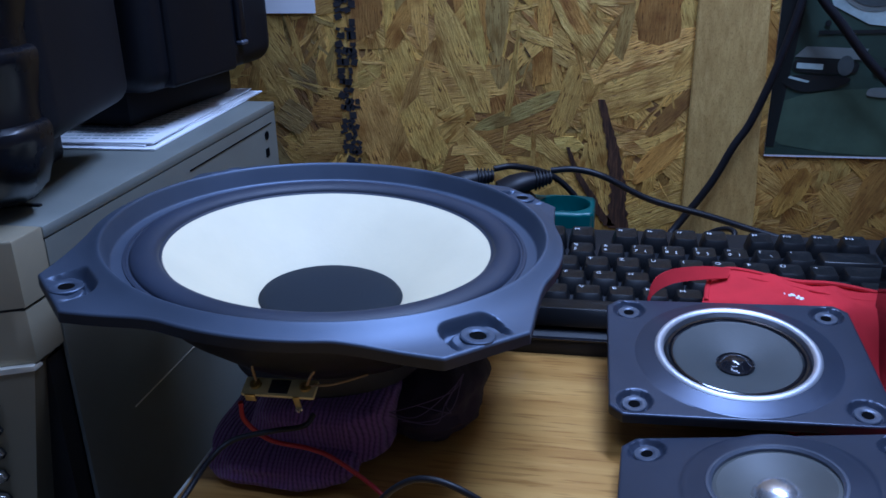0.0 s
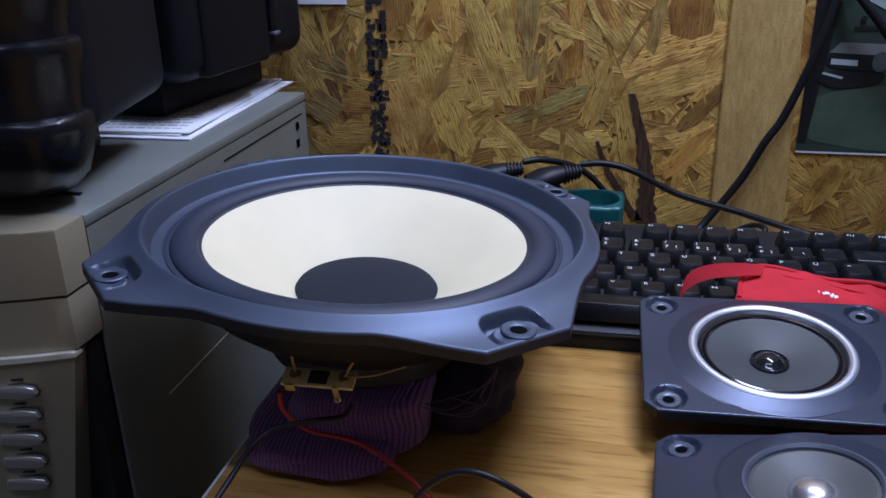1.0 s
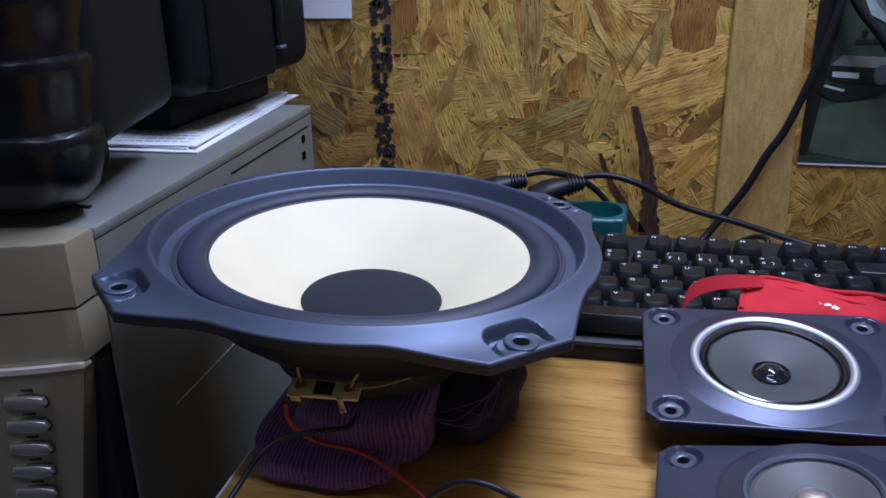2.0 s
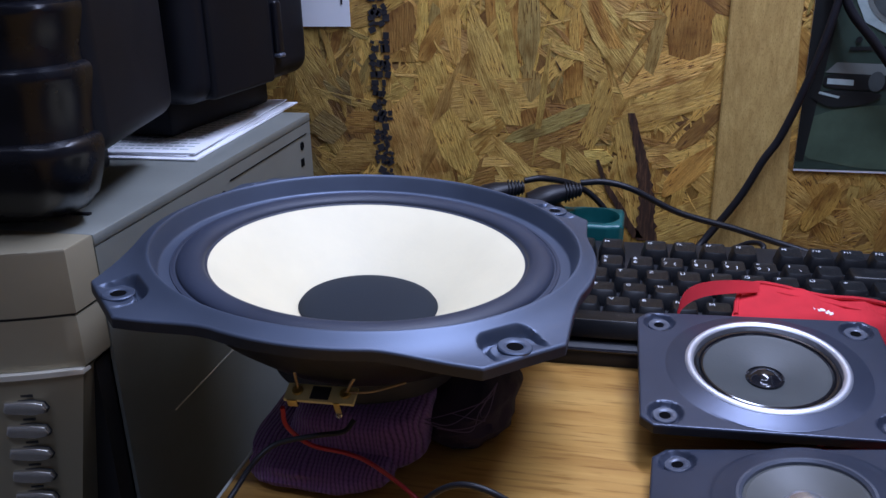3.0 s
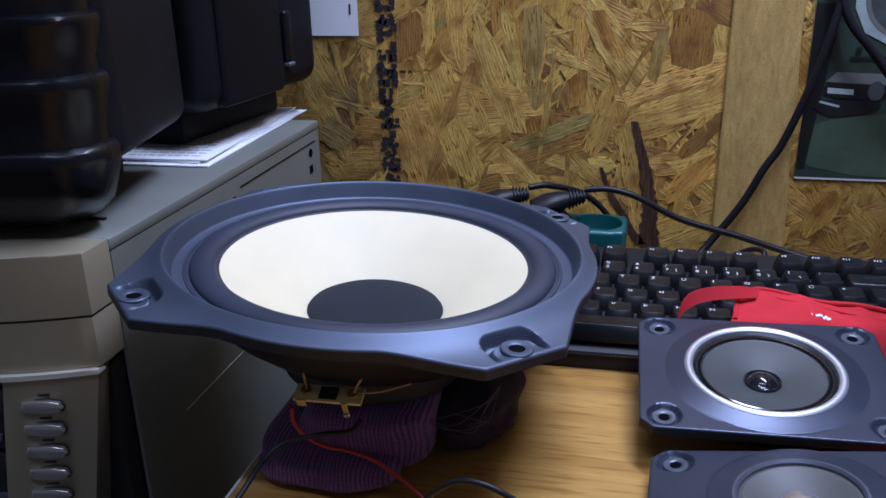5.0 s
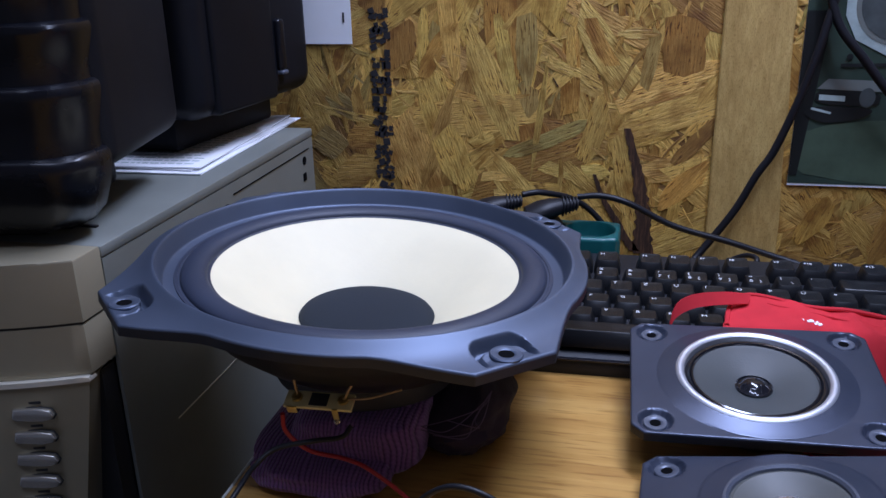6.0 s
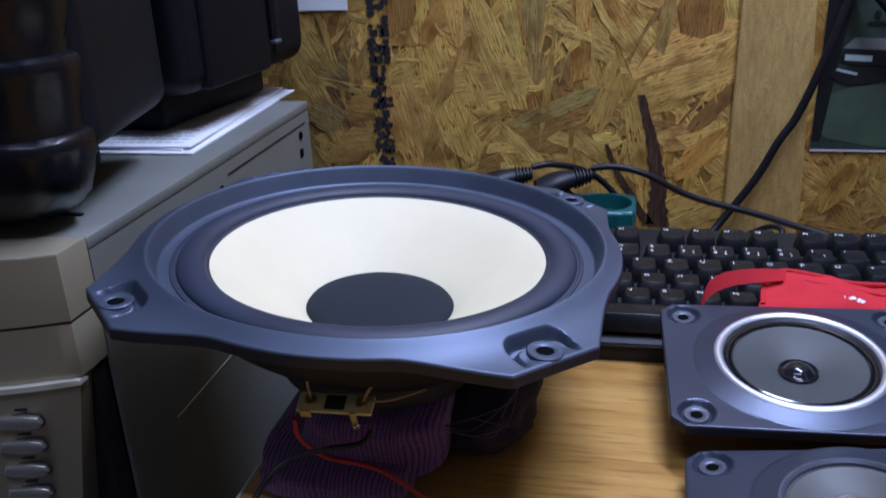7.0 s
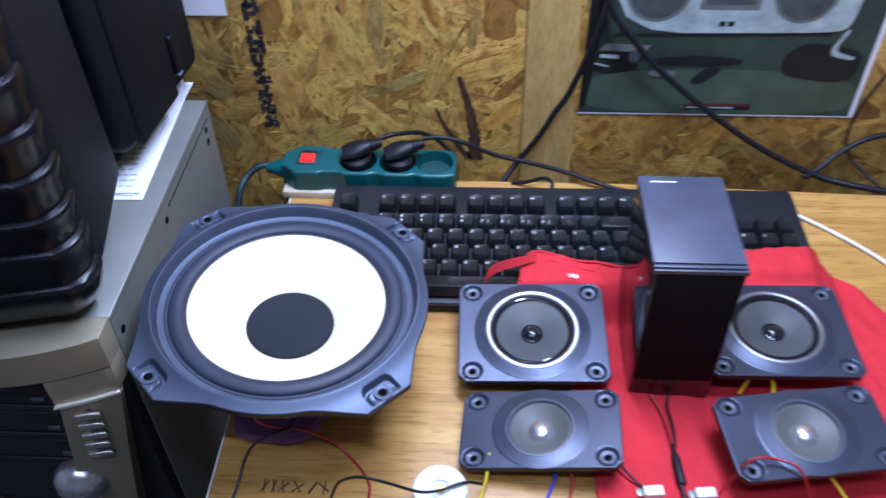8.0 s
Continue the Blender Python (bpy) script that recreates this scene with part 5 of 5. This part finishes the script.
for k in range(16):
    z = 0.0448 - 0.026 * k
    xr = -0.2308 - max(0, 0.0448 - z) * 0.155
    xl = xr - 0.0405
    mid = [xl + (xr - xl) * i / 6 for i in range(7)]
    rows.append([bm.verts.new((x, front_y(x) - 0.0012, z)) for x in mid] + [bm.verts.new((xr - 0.0040, 0.341, z)), bm.verts.new((xl, 0.341, z))])
for a, b in zip(rows, rows[1:]):
    for i in range(9):
        bm.faces.new((a[i], a[(i + 1) % 9], b[(i + 1) % 9], b[i]))
bm.faces.new(rows[0])
bm.faces.new(rows[-1][::-1])
tower_part("side_column", bm, SILVER, "silver tapering column beside the drive bays")
tower_part("side_column", box(-0.4202, -0.3860, 0.3150, 0.3410, -0.340, 0.0470, 0.002), SILVER)
for k in range(5):
    x, z = -0.2562 - 0.0010 * k, 0.0303 - 0.0124 * k
    b = prism([(-0.0102, -0.0012), (-0.0088, -0.0030), (0.0034, -0.0036), (0.0090, -0.0025), (0.0104, -0.0004), (0.0090, 0.0025), (0.0034, 0.0034), (-0.0088, 0.0030)], 0, 0.0030, 0.0010, 3)
    tower_part("panel_button", turned(b, pose(x, front_y(x) - 0.0010, z, 90, 0, 12)), BUTTON, "small lozenge-shaped silver button")
    tower_part("button_gap", turned(prism([(-0.0110, -0.0014), (-0.0094, -0.0036), (0.0036, -0.0042), (0.0094, -0.0031), (0.0112, -0.0004), (0.0094, 0.0029), (0.0034, 0.0038), (-0.0094, 0.0034)], 0, 0.0004), pose(x, front_y(x) - 0.0012, z, 90, 0, 12)), BAY, smooth=False)
    tower_part("button_mark", turned(box(-0.0050, 0.0050, -0.0003, 0.0003, -0.0006, 0.0006), pose(x - 0.001, front_y(x) - 0.0013, z + 0.0056, 0, 0, 12)), BAY, smooth=False)
tower_part("bay_frame", box(-0.3855, -0.2660, 0.3200, 0.3405, -0.340, 0.0740), BAY, "black recessed drive bay", smooth=False)
for k, (z0, z1) in enumerate(((0.0360, 0.0710), (-0.0010, 0.0330), (-0.0370, -0.0040), (-0.1030, -0.0400))):
    tower_part("drive_face", box(-0.3840, -0.2680, 0.3120, 0.3195, z0, z1, 0.0012), BAY, "black drive front")
    tower_part("drive_tray", box(-0.3740, -0.2780, 0.3105, 0.3120, z0 + 0.018, z1 - 0.006, 0.0006), KB_BODY)
    tower_part("eject_button", box(-0.2960, -0.2860, 0.3098, 0.3120, z0 + 0.006, z0 + 0.010, 0.0006), BOSS, "grey eject button")
tower_part("knob", turned(lathe([(0, 0.0), (0.0220, 0.0), (0.0230, 0.0050), (0.0212, 0.0130), (0.0155, 0.0195), (0.0075, 0.0228), (0, 0.0235)], 48), pose(-0.2880, 0.3110, -0.0600, 90, 0, 0)), DOME, "round shiny silver knob")
# added dark filler, stands for the shaded side panel next to the column
tower_part("gap_filler", box(-0.3000, -0.2322, 0.3300, 0.3412, -0.345, 0.0440), BAY, "dark filler added in the gap behind the bezel", smooth=False)
tower_part("foot", box(-0.4150, -0.2400, 0.3500, 0.6000, -0.3600, -0.3550), BAY, smooth=False)
tagged(part("tower_shelf", box(-0.62, -0.2050, 0.20, 0.66, -0.39, -0.36), FLOOR, smooth=False), "dark shelf that carries the computer tower", "shelf", kind="structure")
for x in (-0.6, -0.23):
    for y in (0.22, 0.64):
        tagged(part("shelf_post", box(x - 0.015, x + 0.015, y - 0.015, y + 0.015, -0.75, -0.39), FLOOR, smooth=False), "dark post under the shelf", "post", kind="structure")

# ---- papers and black cases on the tower ----
for k, (dz, a, dx, dy) in enumerate(((0.0, 2.0, 0.0, 0.0), (0.0011, -1.5, -0.003, 0.004), (0.0024, 3.4, -0.006, 0.006))):
    bm = bmesh.new()
    g = [[bm.verts.new((-0.105 + 0.105 * i / 8, -0.092 + 0.172 * j / 8, 0.0004 + (0.0012 if k == 2 else 0.0006) * max(0, (i / 8 - 0.75) * 2) * (j / 8) ** 2)) for i in range(9)] for j in range(9)]
    for r, s in zip(g, g[1:]):
        for i in range(8):
            bm.faces.new((r[i], r[i + 1], s[i + 1], s[i]))
    ext = bmesh.ops.extrude_face_region(bm, geom=bm.faces[:])
    for v in ext["geom"]:
        if isinstance(v, bmesh.types.BMVert):
            v.co.z += 0.0008
    leaf = tagged(part("paper_sheet", bm, PAPER, m=pose(-0.2480 + dx, 0.5620 + dy, 0.1051 + dz, 0, 0, a)), "white printed paper sheet on the tower under the cases", "paper", "stacked papers")
    if k == 2:
        bm = bmesh.new()
        rng = random.Random(17)
        for row in range(16):
            x = -0.100
            while x < -0.012:
                w = rng.uniform(0.002, 0.007)
                b = box(x, x + w, -0.084 + 0.0075 * row, -0.0822 + 0.0075 * row, 0.0013, 0.0014)
                me = bpy.data.meshes.new("word")
                b.to_mesh(me)
                b.free()
                bm.from_mesh(me)
                bpy.data.meshes.remove(me)
                x += w + 0.0016
        part("print", bm, P_SILVER, leaf, "rows of small unreadable grey print", smooth=False)



def round_box(x0, x1, y0, y1, z0, z1, r, seg=6):
    return box(x0, x1, y0, y1, z0, z1, r, seg)


def tier(z0, z1, inset):
    """One storey of a ribbed case end: rounded at its front corner, drawn in at the top so that a ledge shows."""
    base = [(-0.1850, 0.0340), (-0.1850, 0.0060), (-0.1790, 0.0)]
    base += [(-0.0240 + 0.0240 * math.sin(0.5 * math.pi * k / 8), 0.0240 - 0.0240 * math.cos(0.5 * math.pi * k / 8)) for k in range(9)]
    base += [(0.0, 0.0340)]
    bm = bmesh.new()
    rows = []
    h = z1 - z0
    low = z0 < 0.01
    for f, d in ((0.0, 0.026 if low else inset), (0.12, 0.014 if low else inset), (0.30, 0.0065 if low else inset * 0.9), (0.55, 0.0028 if low else inset * 0.55), (0.82, 0.0002), (0.90, 0.0), (0.96, 0.0006), (1.0, 0.0022), (1.02, inset + 0.001)):
        rows.append([bm.verts.new((x - d * min(1.0, max(0.0, (x + 0.03) / 0.02)), y + d * (1 if y < 0.03 else 0), z0 + h * f)) for x, y in base])
    for p, q in zip(rows, rows[1:]):
        for i in range(len(base)):
            j = (i + 1) % len(base)
            bm.faces.new((p[i], p[j], q[j], q[i]))
    bm.faces.new(rows[0][::-1])
    bm.faces.new(rows[-1])
    return bm


case = thing("carry_case", pose(-0.2225, 0.3290, 0.1052, 0, 0, 12.0), "tall black moulded plastic case with ribbed end, standing on the tower", "case", "black cases")
part("shell", round_box(-0.1850, 0.0005, 0.0300, 0.1440, 0.0300, 0.3800, 0.0120, 6), CASE_SIDE, case, "black matt shell with a flat side")
levels = [0.0020, 0.0440, 0.0765, 0.1035, 0.1345, 0.1660, 0.1980, 0.2300, 0.2620, 0.2940, 0.3260, 0.3580]
for z0, z1 in zip(levels, levels[1:]):
    part("rib", tier(z0, z1, 0.0036), CASE, case, "moulded rib with a rounded ledge")
part("base", round_box(-0.1650, -0.0340, 0.0300, 0.1200, 0.0035, 0.0310, 0.004, 2), CASE_SIDE, case)
case = thing("carry_case", pose(-0.2510, 0.4870, 0.1052, 0, 0, -6.5), "second black moulded case with a latch, behind the ribbed one", "case", "black cases")
part("shell", round_box(-0.1700, 0.0, 0.0, 0.1580, 0.0280, 0.3800, 0.0140, 6), CASE_SIDE, case, "black moulded shell")
part("side_lid", round_box(-0.0200, 0.0030, 0.0200, 0.0960, 0.0300, 0.3700, 0.0030, 3), CASE_SIDE, case)
part("latch", round_box(-0.0040, 0.0045, 0.1010, 0.1100, 0.0480, 0.0850, 0.0028, 4), CASE, case, "black plastic latch")
part("catch", round_box(-0.0030, 0.0052, 0.1015, 0.1095, 0.0455, 0.0485, 0.0012, 3), BOSS, case)
part("base", round_box(-0.1500, -0.0300, 0.0150, 0.1400, 0.0050, 0.0290, 0.004, 2), CASE_SIDE, case)
tagged(part("case_strap", box(-0.2640, -0.2475, 0.3655, 0.3680, 0.1051, 0.1063, 0.0003), CABLE), "short black strap end on the tower", "strap")
